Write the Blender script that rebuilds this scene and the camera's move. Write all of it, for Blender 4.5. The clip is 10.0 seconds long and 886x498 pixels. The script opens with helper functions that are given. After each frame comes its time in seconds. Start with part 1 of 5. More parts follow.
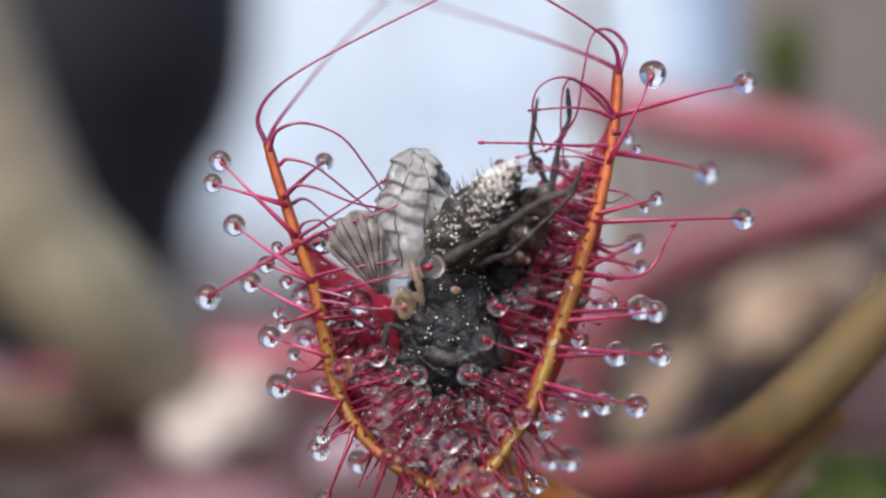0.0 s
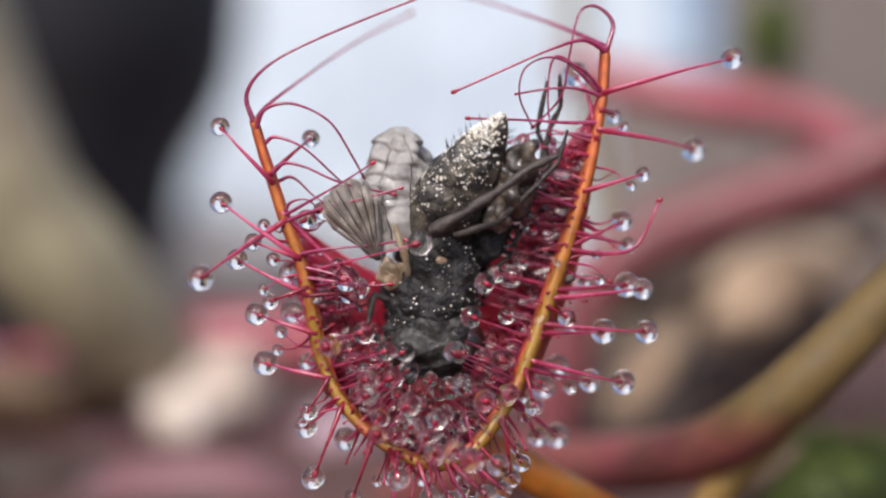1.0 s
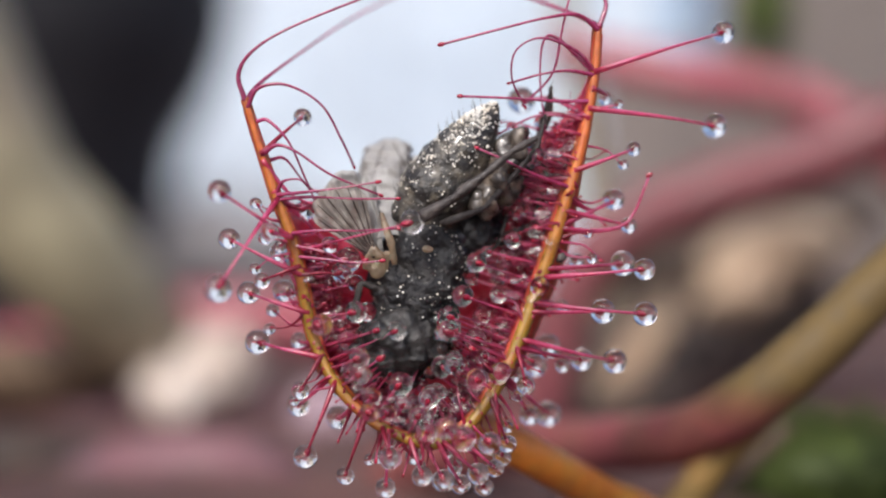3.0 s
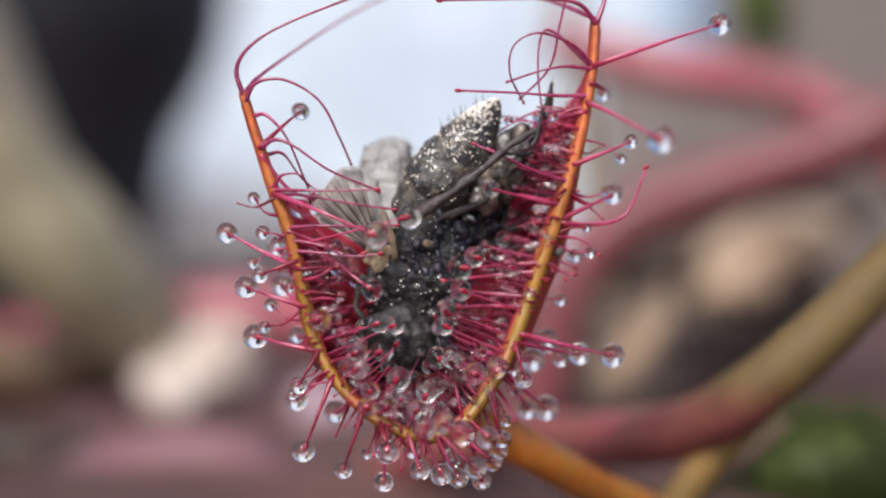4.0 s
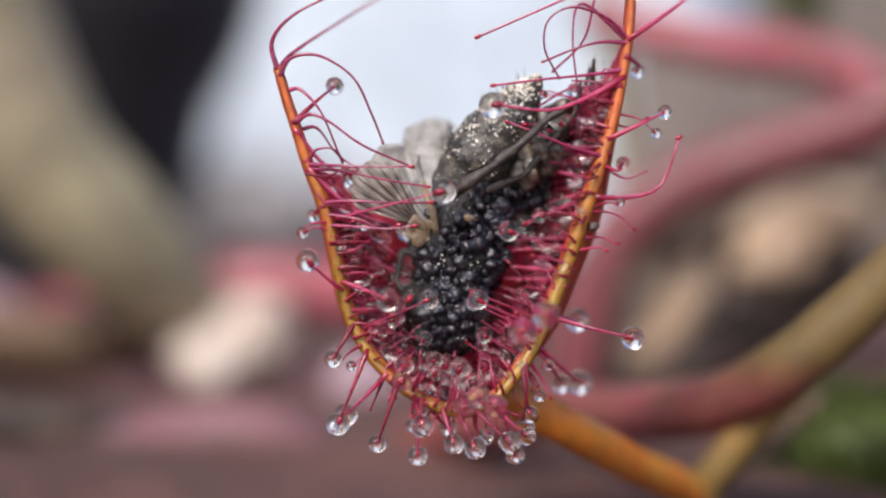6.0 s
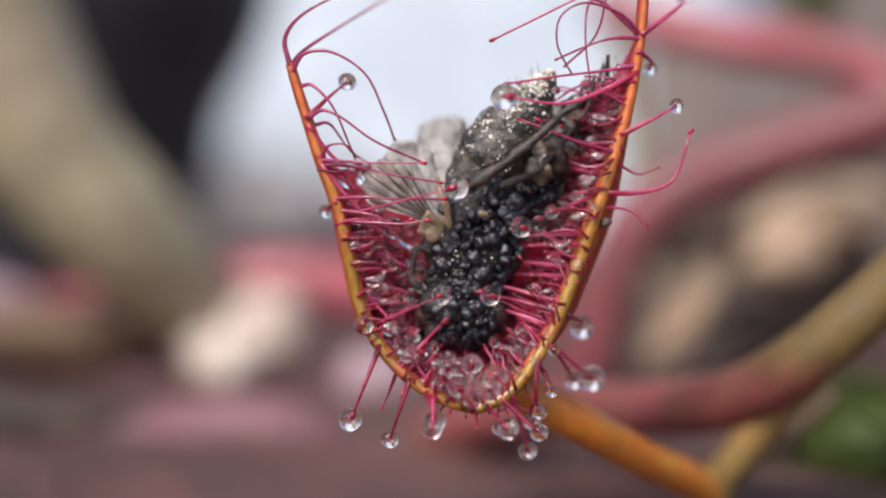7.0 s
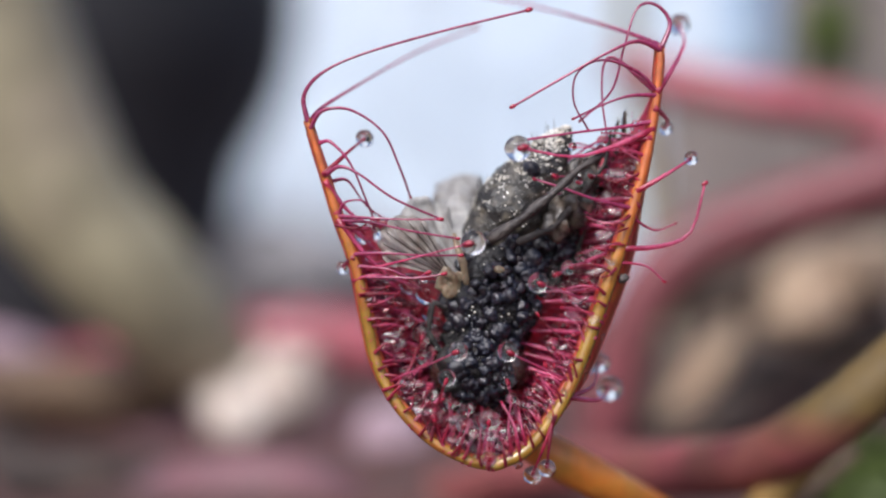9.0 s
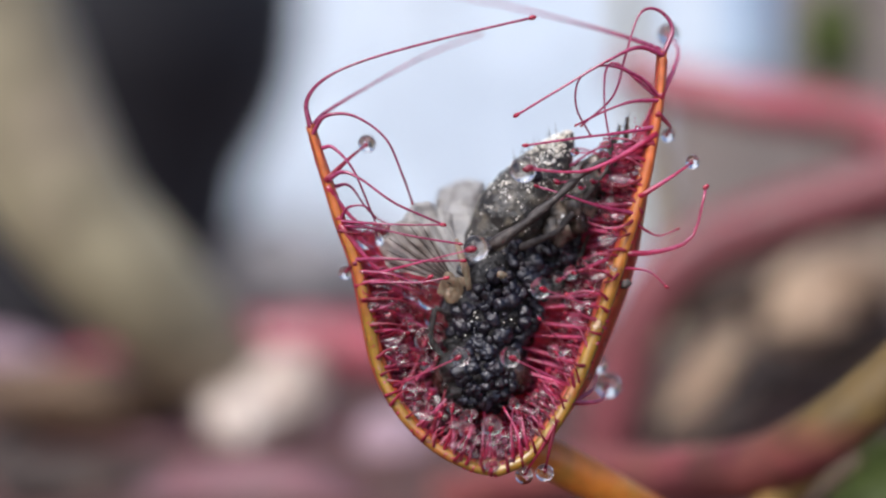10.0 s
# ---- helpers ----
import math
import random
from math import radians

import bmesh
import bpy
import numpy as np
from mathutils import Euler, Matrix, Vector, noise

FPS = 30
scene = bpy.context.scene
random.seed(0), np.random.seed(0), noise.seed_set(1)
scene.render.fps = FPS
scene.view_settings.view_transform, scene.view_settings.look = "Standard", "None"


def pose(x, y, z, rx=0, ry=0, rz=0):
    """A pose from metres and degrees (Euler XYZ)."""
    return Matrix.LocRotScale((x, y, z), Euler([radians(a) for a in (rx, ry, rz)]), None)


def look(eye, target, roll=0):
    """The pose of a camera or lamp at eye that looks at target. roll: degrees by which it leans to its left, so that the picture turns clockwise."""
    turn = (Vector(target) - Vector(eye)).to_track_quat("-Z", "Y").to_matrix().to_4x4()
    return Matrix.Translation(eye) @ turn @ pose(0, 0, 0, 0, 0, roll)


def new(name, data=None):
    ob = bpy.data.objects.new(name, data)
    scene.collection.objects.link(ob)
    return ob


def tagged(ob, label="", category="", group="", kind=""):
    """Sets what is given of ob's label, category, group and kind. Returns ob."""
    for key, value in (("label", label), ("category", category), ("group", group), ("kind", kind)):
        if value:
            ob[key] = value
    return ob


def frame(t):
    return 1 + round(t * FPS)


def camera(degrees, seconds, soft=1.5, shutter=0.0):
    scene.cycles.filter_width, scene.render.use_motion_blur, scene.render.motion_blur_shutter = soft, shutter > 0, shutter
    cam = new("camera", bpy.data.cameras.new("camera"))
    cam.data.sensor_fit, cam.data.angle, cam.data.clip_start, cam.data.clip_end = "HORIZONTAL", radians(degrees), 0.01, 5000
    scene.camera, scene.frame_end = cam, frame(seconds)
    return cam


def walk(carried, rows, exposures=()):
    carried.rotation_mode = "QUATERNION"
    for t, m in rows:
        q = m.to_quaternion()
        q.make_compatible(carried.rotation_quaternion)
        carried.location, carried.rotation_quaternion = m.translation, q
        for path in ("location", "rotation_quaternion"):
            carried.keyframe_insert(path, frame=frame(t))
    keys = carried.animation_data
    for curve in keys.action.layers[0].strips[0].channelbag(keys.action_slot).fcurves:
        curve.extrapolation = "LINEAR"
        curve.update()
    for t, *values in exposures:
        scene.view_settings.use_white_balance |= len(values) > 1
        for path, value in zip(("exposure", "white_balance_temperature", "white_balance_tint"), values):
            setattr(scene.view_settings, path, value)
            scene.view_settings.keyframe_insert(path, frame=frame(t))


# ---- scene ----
import functools

# A sundew leaf that closes on a fly, in close-up. Lengths below are in millimetres unless said otherwise.
MM = 0.001

# ---- camera ----
cam = camera(36.0, 10.0, soft=2.15)
cam.data.dof.use_dof = True
cam.data.dof.focus_distance = 0.0487
cam.data.dof.aperture_fstop = 16.0
walk(cam, [
    (0, pose(0, -0.0492, 0.014, 90.742, 0, -1.798)),
    (0.5, pose(0, -0.0492, 0.014, 90.338, 0, -2.284)),
    (1, pose(0, -0.0492, 0.014, 89.792, 0, -2.344)),
    (1.5, pose(0, -0.0492, 0.014, 89.484, 0, -2.498)),
    (2, pose(0, -0.0492, 0.014, 89.240, 0, -2.658)),
    (2.5, pose(0, -0.0492, 0.014, 89.074, 0, -2.652)),
    (4, pose(0, -0.0492, 0.014, 88.670, 0, -2.770)),
    (4.5, pose(0, -0.0492, 0.014, 88.546, 0, -2.296)),
    (5, pose(0, -0.0492, 0.014, 87.852, 0, -1.430)),
    (5.5, pose(0, -0.0492, 0.014, 87.680, 0, -1.401)),
    (7, pose(0, -0.0492, 0.014, 87.425, 0, -0.813)),
    (7.5, pose(0, -0.0492, 0.014, 87.793, 0, -0.427)),
    (8, pose(0, -0.0492, 0.014, 88.694, 0, -0.332)),
    (8.5, pose(0, -0.0492, 0.014, 89.264, 0, -0.083)),
    (9, pose(0, -0.0492, 0.014, 89.774, 0, -0.101)),
    (9.5, pose(0, -0.0492, 0.014, 89.988, 0, 0.030)),
    (10, pose(0, -0.0492, 0.014, 90.000, 0, 0.000)),
], exposures=[(0.0, 0.36, 6200, 10), (0.6, 0.38, 6620, 11), (4.0, 0.45, 6500, 10), (5.5, 0.47, 6650, 11), (7.0, 0.48, 6700, 12), (7.6, 0.45, 6150, 10), (8.5, 0.43, 6170, 10), (10.0, 0.38, 6230, 11)])

# ---- light ----
world = bpy.data.worlds.new("sky")
scene.world = world
world.use_nodes = True
sky = world.node_tree.nodes.new("ShaderNodeTexSky")
sky.sky_type, sky.sun_disc = "NISHITA", False
sky.air_density, sky.dust_density, sky.ozone_density = 0.8, 5.0, 3.0
sky.sun_elevation, sky.sun_rotation = radians(47), radians(204)
background = world.node_tree.nodes["Background"]
world.node_tree.links.new(sky.outputs["Color"], background.inputs["Color"])
background.inputs["Strength"].default_value = 0.15
sun = new("sun", bpy.data.lights.new("sun", "SUN"))
sun.data.energy, sun.data.angle, sun.data.color = 2.0, radians(8), (1.0, 0.97, 0.94)
sun.matrix_world = look((-0.28, -0.62, 0.73), (0, 0, 0))


# ---- materials ----
def mix_node(nt, fac, a, b):
    n = nt.nodes.new("ShaderNodeMix")
    n.data_type = "RGBA"
    nt.links.new(fac, n.inputs[0])
    for k, c in ((6, a), (7, b)):
        if isinstance(c, tuple):
            n.inputs[k].default_value = (*c, 1)
        else:
            nt.links.new(c, n.inputs[k])
    return n.outputs[2]


def noise_node(nt, coord, scale, detail=4.0, low=0.35, high=0.65):
    n = nt.nodes.new("ShaderNodeTexNoise")
    n.inputs["Scale"].default_value, n.inputs["Detail"].default_value = scale, detail
    nt.links.new(coord, n.inputs["Vector"])
    r = nt.nodes.new("ShaderNodeMapRange")
    r.inputs["From Min"].default_value, r.inputs["From Max"].default_value = low, high
    nt.links.new(n.outputs["Fac"], r.inputs["Value"])
    return r.outputs["Result"]


def surface(name, a, b, c=None, scale=1500.0, rough=(0.3, 0.5), bump=0.0, bump_scale=None, coat=0.0, coat_rough=0.08, sss=0.0, trans=0.0, height=None, random_hue=0.0, root=None):
    """Two or three colours mixed at two grain sizes (per metre). height: (low z, high z, colour) tints towards one end."""
    m = bpy.data.materials.new(name)
    m.use_nodes = True
    nt = m.node_tree
    p = nt.nodes["Principled BSDF"]
    geo = nt.nodes.new("ShaderNodeNewGeometry")
    pos = geo.outputs["Position"] if height else nt.nodes.new("ShaderNodeTexCoord").outputs["Object"]
    big = noise_node(nt, pos, scale)
    fine = noise_node(nt, pos, scale * 5.3, 6.0, 0.3, 0.7)
    col = mix_node(nt, big, a, b)
    if c:
        col = mix_node(nt, noise_node(nt, pos, scale * 1.9, 5.0, 0.5, 0.72), col, c)
    if height:
        sep = nt.nodes.new("ShaderNodeSeparateXYZ")
        nt.links.new(pos, sep.inputs[0])
        r = nt.nodes.new("ShaderNodeMapRange")
        r.inputs["From Min"].default_value, r.inputs["From Max"].default_value = height[0] * MM, height[1] * MM
        nt.links.new(sep.outputs["Z"], r.inputs["Value"])
        col = mix_node(nt, r.outputs["Result"], col, height[2])
    if root:
        sep = nt.nodes.new("ShaderNodeSeparateXYZ")
        nt.links.new(pos, sep.inputs[0])
        r = nt.nodes.new("ShaderNodeMapRange")
        r.inputs["From Min"].default_value, r.inputs["From Max"].default_value = 0.1 * MM, 0.9 * MM
        nt.links.new(sep.outputs["Z"], r.inputs["Value"])
        col = mix_node(nt, r.outputs["Result"], root, col)
    if random_hue:
        info = nt.nodes.new("ShaderNodeObjectInfo")
        hsv = nt.nodes.new("ShaderNodeHueSaturation")
        r = nt.nodes.new("ShaderNodeMapRange")
        r.inputs["To Min"].default_value, r.inputs["To Max"].default_value = 1 - random_hue, 1 + random_hue
        nt.links.new(info.outputs["Random"], r.inputs["Value"])
        nt.links.new(r.outputs["Result"], hsv.inputs["Value"])
        nt.links.new(col, hsv.inputs["Color"])
        col = hsv.outputs["Color"]
    dark = nt.nodes.new("ShaderNodeMix")
    dark.data_type, dark.blend_type = "RGBA", "MULTIPLY"
    dark.inputs[0].default_value = 0.35
    nt.links.new(col, dark.inputs[6])
    nt.links.new(fine, dark.inputs[7])
    nt.links.new(dark.outputs[2], p.inputs["Base Color"])
    r = nt.nodes.new("ShaderNodeMapRange")
    r.inputs["To Min"].default_value, r.inputs["To Max"].default_value = rough
    nt.links.new(fine, r.inputs["Value"])
    nt.links.new(r.outputs["Result"], p.inputs["Roughness"])
    p.inputs["Coat Weight"].default_value = coat
    p.inputs["Coat Roughness"].default_value = coat_rough
    p.inputs["Transmission Weight"].default_value = trans
    if sss:
        p.inputs["Subsurface Weight"].default_value = sss
        p.inputs["Subsurface Radius"].default_value = (1.0, 0.35, 0.3)
        p.inputs["Subsurface Scale"].default_value = 0.0004
    if bump:
        bn = nt.nodes.new("ShaderNodeBump")
        bn.inputs["Strength"].default_value, bn.inputs["Distance"].default_value = 1.0, bump * MM
        nt.links.new(noise_node(nt, pos, bump_scale or scale * 3, 6.0, 0.2, 0.8), bn.inputs["Height"])
        nt.links.new(bn.outputs["Normal"], p.inputs["Normal"])
    return m


def thin_light(m, colour, share):
    """Lets light through a thin material."""
    nt = m.node_tree
    thin = nt.nodes.new("ShaderNodeBsdfTranslucent")
    thin.inputs["Color"].default_value = (*colour, 1)
    both = nt.nodes.new("ShaderNodeMixShader")
    both.inputs[0].default_value = share
    nt.links.new(nt.nodes["Principled BSDF"].outputs[0], both.inputs[1])
    nt.links.new(thin.outputs[0], both.inputs[2])
    nt.links.new(both.outputs[0], nt.nodes["Material Output"].inputs["Surface"])


def see_through(m, share):
    """Lets a share of the light pass straight through a very thin or watery material."""
    nt = m.node_tree
    out = nt.nodes["Material Output"].inputs["Surface"]
    clear = nt.nodes.new("ShaderNodeBsdfTransparent")
    both = nt.nodes.new("ShaderNodeMixShader")
    both.inputs[0].default_value = share
    nt.links.new(out.links[0].from_socket, both.inputs[1])
    nt.links.new(clear.outputs[0], both.inputs[2])
    nt.links.new(both.outputs[0], out)


def clear_glue(name, ior, rough, clear):
    m = bpy.data.materials.new(name)
    m.use_nodes = True
    p = m.node_tree.nodes["Principled BSDF"]
    p.inputs["Base Color"].default_value = (1, 0.985, 0.985, 1)
    p.inputs["IOR"].default_value = ior
    p.inputs["Transmission Weight"].default_value = 1.0
    p.inputs["Roughness"].default_value = rough
    see_through(m, clear)
    return m


GLUE = clear_glue("clear_glue", 1.40, 0.0, 0.06)
FILM = clear_glue("glue_film", 1.55, 0.14, 0.4)
STALK = surface("tentacle_red", (0.46, 0.03, 0.13), (0.64, 0.13, 0.27), scale=900, rough=(0.2, 0.4), bump=0.02, coat=1.0, coat_rough=0.26, sss=0.3, random_hue=0.35, root=(0.34, 0.015, 0.06))
STALK_DARK = surface("tentacle_maroon", (0.20, 0.012, 0.035), (0.34, 0.015, 0.05), scale=900, rough=(0.2, 0.4), coat=0.3, sss=0.2, random_hue=0.3)
thin_light(STALK, (0.92, 0.20, 0.38), 0.42)
STALK_LONG = surface("tentacle_purple", (0.30, 0.02, 0.09), (0.44, 0.055, 0.17), scale=700, rough=(0.2, 0.35), bump=0.01, coat=1.0, coat_rough=0.26, sss=0.2, random_hue=0.2)
thin_light(STALK_LONG, (0.75, 0.10, 0.26), 0.26)
thin_light(STALK_DARK, (0.6, 0.06, 0.15), 0.3)
GLAND = surface("gland_red", (0.32, 0.006, 0.03), (0.44, 0.016, 0.06), scale=2500, rough=(0.15, 0.3), coat=0.6, sss=0.2)
BLADE_IN = surface("blade_red", (0.70, 0.042, 0.125), (0.78, 0.11, 0.21), (0.78, 0.26, 0.30), scale=700, rough=(0.15, 0.35), bump=0.2, bump_scale=1500, coat=1.0, coat_rough=0.18, sss=0.3)
BLADE_OUT = surface("blade_back", (0.60, 0.12, 0.05), (0.54, 0.06, 0.06), (0.62, 0.22, 0.04), scale=500, rough=(0.3, 0.5), bump=0.04, coat=0.3, sss=0.3)
thin_light(BLADE_IN, (0.95, 0.14, 0.24), 0.52)
thin_light(BLADE_OUT, (0.96, 0.28, 0.20), 0.48)
MARGIN = surface("blade_margin", (0.40, 0.215, 0.022), (0.31, 0.17, 0.02), (0.34, 0.07, 0.02), scale=420, rough=(0.3, 0.5), bump=0.015, coat=0.4, sss=0.3, height=(11.0, 17.0, (0.56, 0.14, 0.032)))
PETIOLE = surface("petiole_orange", (0.66, 0.22, 0.025), (0.58, 0.17, 0.02), (0.55, 0.27, 0.04), scale=250, rough=(0.3, 0.5), bump=0.05, coat=0.3, sss=0.2)
FLY_BLACK = surface("wet_fly_black", (0.006, 0.006, 0.007), (0.012, 0.011, 0.013), (0.034, 0.03, 0.027), scale=1100, rough=(0.45, 0.75), bump=0.2, bump_scale=3500, coat=0.1)
BEAD_BLACK = surface("wet_bead_black", (0.005, 0.005, 0.011), (0.010, 0.011, 0.022), (0.022, 0.009, 0.012), scale=1500, rough=(0.25, 0.55), bump=0.05, bump_scale=4000, coat=0.15)
FLY_HEAD = surface("fly_head_dark", (0.010, 0.009, 0.009), (0.022, 0.019, 0.018), (0.05, 0.045, 0.042), scale=1400, rough=(0.45, 0.7), bump=0.07, bump_scale=3500, coat=0.05)
FLY_GREY = surface("fly_abdomen_grey", (0.012, 0.010, 0.009), (0.04, 0.035, 0.028), (0.14, 0.118, 0.085), scale=1100, rough=(0.3, 0.6), bump=0.12, bump_scale=2600, coat=0.25)
FLY_EYE = surface("fly_eye", (0.03, 0.012, 0.010), (0.05, 0.02, 0.015), scale=2000, rough=(0.15, 0.3), bump=0.03, bump_scale=9000, coat=0.6)
FLY_LEG = surface("fly_leg", (0.022, 0.016, 0.015), (0.06, 0.048, 0.043), (0.11, 0.09, 0.08), scale=1300, rough=(0.5, 0.75), bump=0.05, coat=0.05)
WING = surface("wing_membrane", (0.44, 0.43, 0.42), (0.54, 0.53, 0.515), (0.27, 0.24, 0.21), scale=900, rough=(0.3, 0.55), bump=0.16, bump_scale=1400, coat=0.2, trans=0.08)
thin_light(WING, (0.80, 0.78, 0.75), 0.34)
WING_NEAR = surface("wing_membrane_brown", (0.50, 0.46, 0.41), (0.62, 0.58, 0.53), (0.30, 0.22, 0.16), scale=600, rough=(0.25, 0.5), bump=0.06, coat=0.3, trans=0.45)
thin_light(WING_NEAR, (0.8, 0.72, 0.66), 0.35)
see_through(WING_NEAR, 0.28)
BELLY = surface("wet_belly", (0.025, 0.02, 0.018), (0.09, 0.073, 0.06), (0.30, 0.24, 0.18), scale=700, rough=(0.2, 0.45), bump=0.08, coat=0.4)
VEIN = surface("wing_vein", (0.04, 0.03, 0.025), (0.09, 0.06, 0.05), scale=1500, rough=(0.4, 0.6))
WAX = surface("wing_base_yellow", (0.40, 0.31, 0.20), (0.48, 0.40, 0.29), (0.18, 0.10, 0.07), scale=1500, rough=(0.2, 0.45), bump=0.06, coat=0.5, sss=0.2)
thin_light(WAX, (0.75, 0.60, 0.42), 0.4)
see_through(WAX, 0.22)
DUST = surface("pollen_dust", (0.86, 0.84, 0.79), (0.78, 0.71, 0.58), scale=1800, rough=(0.15, 0.4), coat=0.8, coat_rough=0.15)
PINK = surface("stalk_pink", (0.40, 0.075, 0.105), (0.33, 0.06, 0.085), (0.28, 0.085, 0.088), scale=120, rough=(0.35, 0.55), bump=0.1, coat=0.2)
DULL_PINK = surface("stalk_dull_red", (0.21, 0.05, 0.06), (0.15, 0.036, 0.042), (0.17, 0.06, 0.055), scale=120, rough=(0.4, 0.6), bump=0.1)
OLIVE = surface("stalk_olive", (0.25, 0.06, 0.062), (0.21, 0.053, 0.052), (0.23, 0.08, 0.058), scale=150, rough=(0.6, 0.8), bump=0.08, height=(5.0, 7.2, (0.125, 0.078, 0.02)))
STRAW = surface("dry_blade", (0.42, 0.36, 0.24), (0.36, 0.325, 0.20), (0.45, 0.37, 0.27), scale=60, rough=(0.5, 0.7), bump=0.1)
DRYBROWN = surface("dry_brown", (0.13, 0.075, 0.04), (0.10, 0.06, 0.034), (0.16, 0.105, 0.06), scale=200, rough=(0.6, 0.8), bump=0.1)
ROSE = surface("stalk_rose", (0.21, 0.09, 0.105), (0.16, 0.065, 0.078), (0.19, 0.115, 0.125), scale=120, rough=(0.5, 0.7), bump=0.1)
BROWNSTALK = surface("stalk_olive_brown", (0.26, 0.155, 0.04), (0.21, 0.14, 0.04), (0.31, 0.15, 0.05), scale=150, rough=(0.55, 0.75), bump=0.08)
POT = surface("black_plastic", (0.018, 0.018, 0.022), (0.025, 0.025, 0.029), scale=60, rough=(0.65, 0.85), bump=0.05)
SOIL = surface("peat_soil", (0.082, 0.036, 0.031), (0.115, 0.052, 0.044), (0.052, 0.03, 0.024), scale=55, rough=(0.7, 0.95), bump=1.0, bump_scale=300)
STONE = surface("pale_stone", (0.66, 0.57, 0.49), (0.44, 0.34, 0.28), (0.78, 0.72, 0.65), scale=260, rough=(0.5, 0.8), bump=0.2)
MAUVE = surface("mauve_stone", (0.38, 0.26, 0.30), (0.32, 0.21, 0.25), (0.42, 0.33, 0.36), scale=120, rough=(0.5, 0.8), bump=0.2)
FADE_GREY = surface("fade_grey", (0.33, 0.32, 0.33), (0.26, 0.25, 0.26), (0.38, 0.36, 0.36), scale=40, rough=(0.6, 0.85), bump=0.5)
WHITE = surface("backdrop_white", (0.58, 0.68, 0.79), (0.68, 0.77, 0.86), scale=12, rough=(0.4, 0.6), bump=0.1)
GREYWOOD = surface("weathered_grey", (0.205, 0.175, 0.16), (0.16, 0.13, 0.12), (0.25, 0.21, 0.185), scale=25, rough=(0.6, 0.85), bump=0.4)
BARK = surface("bark_brown", (0.04, 0.025, 0.019), (0.075, 0.047, 0.033), (0.02, 0.015, 0.013), scale=150, rough=(0.6, 0.9), bump=0.3)
CHIP = surface("bark_tan", (0.53, 0.39, 0.26), (0.40, 0.265, 0.18), (0.60, 0.47, 0.33), scale=150, rough=(0.6, 0.9), bump=0.3)
MOSS = surface("moss_green", (0.075, 0.11, 0.016), (0.13, 0.18, 0.024), (0.04, 0.055, 0.012), scale=300, rough=(0.5, 0.8), random_hue=0.2)


# ---- building helpers ----
def spline(points, n):
    """n points along a smooth curve through the given ones."""
    p = [Vector(q) for q in points]
    p = [2 * p[0] - p[1]] + p + [2 * p[-1] - p[-2]]
    out = []
    spans = len(p) - 3
    for i in range(n):
        s = min(i / (n - 1) * spans, spans - 1e-6)
        k, f = int(s), s - int(s)
        a, b, c, d = p[k:k + 4]
        out.append(0.5 * (2 * b + (c - a) * f + (2 * a - 5 * b + 4 * c - d) * f * f + (3 * b - a - 3 * c + d) * f ** 3))
    return out


def tube(bm, pts, radii, sides=8, flat=1.0):
    """A closed tube along pts with a radius for each."""
    up = None
    rings = []
    for i, q in enumerate(pts):
        d = (pts[min(i + 1, len(pts) - 1)] - pts[max(i - 1, 0)]).normalized()
        if up is None:
            up = d.orthogonal().normalized()
        up = (up - d * up.dot(d)).normalized()
        side = d.cross(up)
        ring = []
        for k in range(sides):
            a = 2 * math.pi * k / sides
            ring.append(bm.verts.new((q + (up * math.cos(a) + side * math.sin(a) * flat) * radii[i]) * MM))
        rings.append(ring)
    for r0, r1 in zip(rings, rings[1:]):
        for k in range(sides):
            bm.faces.new((r0[k], r0[(k + 1) % sides], r1[(k + 1) % sides], r1[k]))
    bm.faces.new(rings[0][::-1])
    bm.faces.new(rings[-1])
    return bm


@functools.lru_cache(None)
def unit_ball(level):
    """Points and triangles of a unit sphere."""
    ball = bmesh.new()
    bmesh.ops.create_icosphere(ball, subdivisions=level, radius=1.0)
    ball.verts.ensure_lookup_table()
    made = [v.co.normalized() for v in ball.verts], [tuple(v.index for v in f.verts) for f in ball.faces]
    ball.free()
    return made


def blob(bm, centre, radii, turn=(0, 0, 0), rough=0.0, grain=1.0, level=3, seed=0.0, folds=None):
    """A rounded lump: a sphere stretched, turned (degrees) and made uneven by rough mm at grain mm; folds: spacing and height of ridges across it."""
    rot = Euler([radians(a) for a in turn]).to_matrix()
    points, faces = unit_ball(level)
    made = []
    for n in points:
        q = Vector((n.x * radii[0], n.y * radii[1], n.z * radii[2]))
        if folds:
            q += n * folds[1] * (1 - abs(math.sin(math.pi * (q.z + 0.25 * noise.noise(q * 0.7)) / folds[0])) ** 0.5) * max(0.0, min(1.0, 0.6 - n.z))
        if rough:
            q += n * rough * noise.noise(q / grain + Vector((seed, seed * 0.7, 0)))
        made.append(bm.verts.new((Vector(centre) + rot @ q) * MM))
    for a, b, c in faces:
        bm.faces.new((made[a], made[b], made[c]))
    return bm


def as_mesh(name, bm, material):
    bm.normal_update()
    data = bpy.data.meshes.new(name)
    bm.to_mesh(data)
    bm.free()
    for m in material if isinstance(material, (list, tuple)) else [material]:
        data.materials.append(m)
    for poly in data.polygons:
        poly.use_smooth = True
    return data


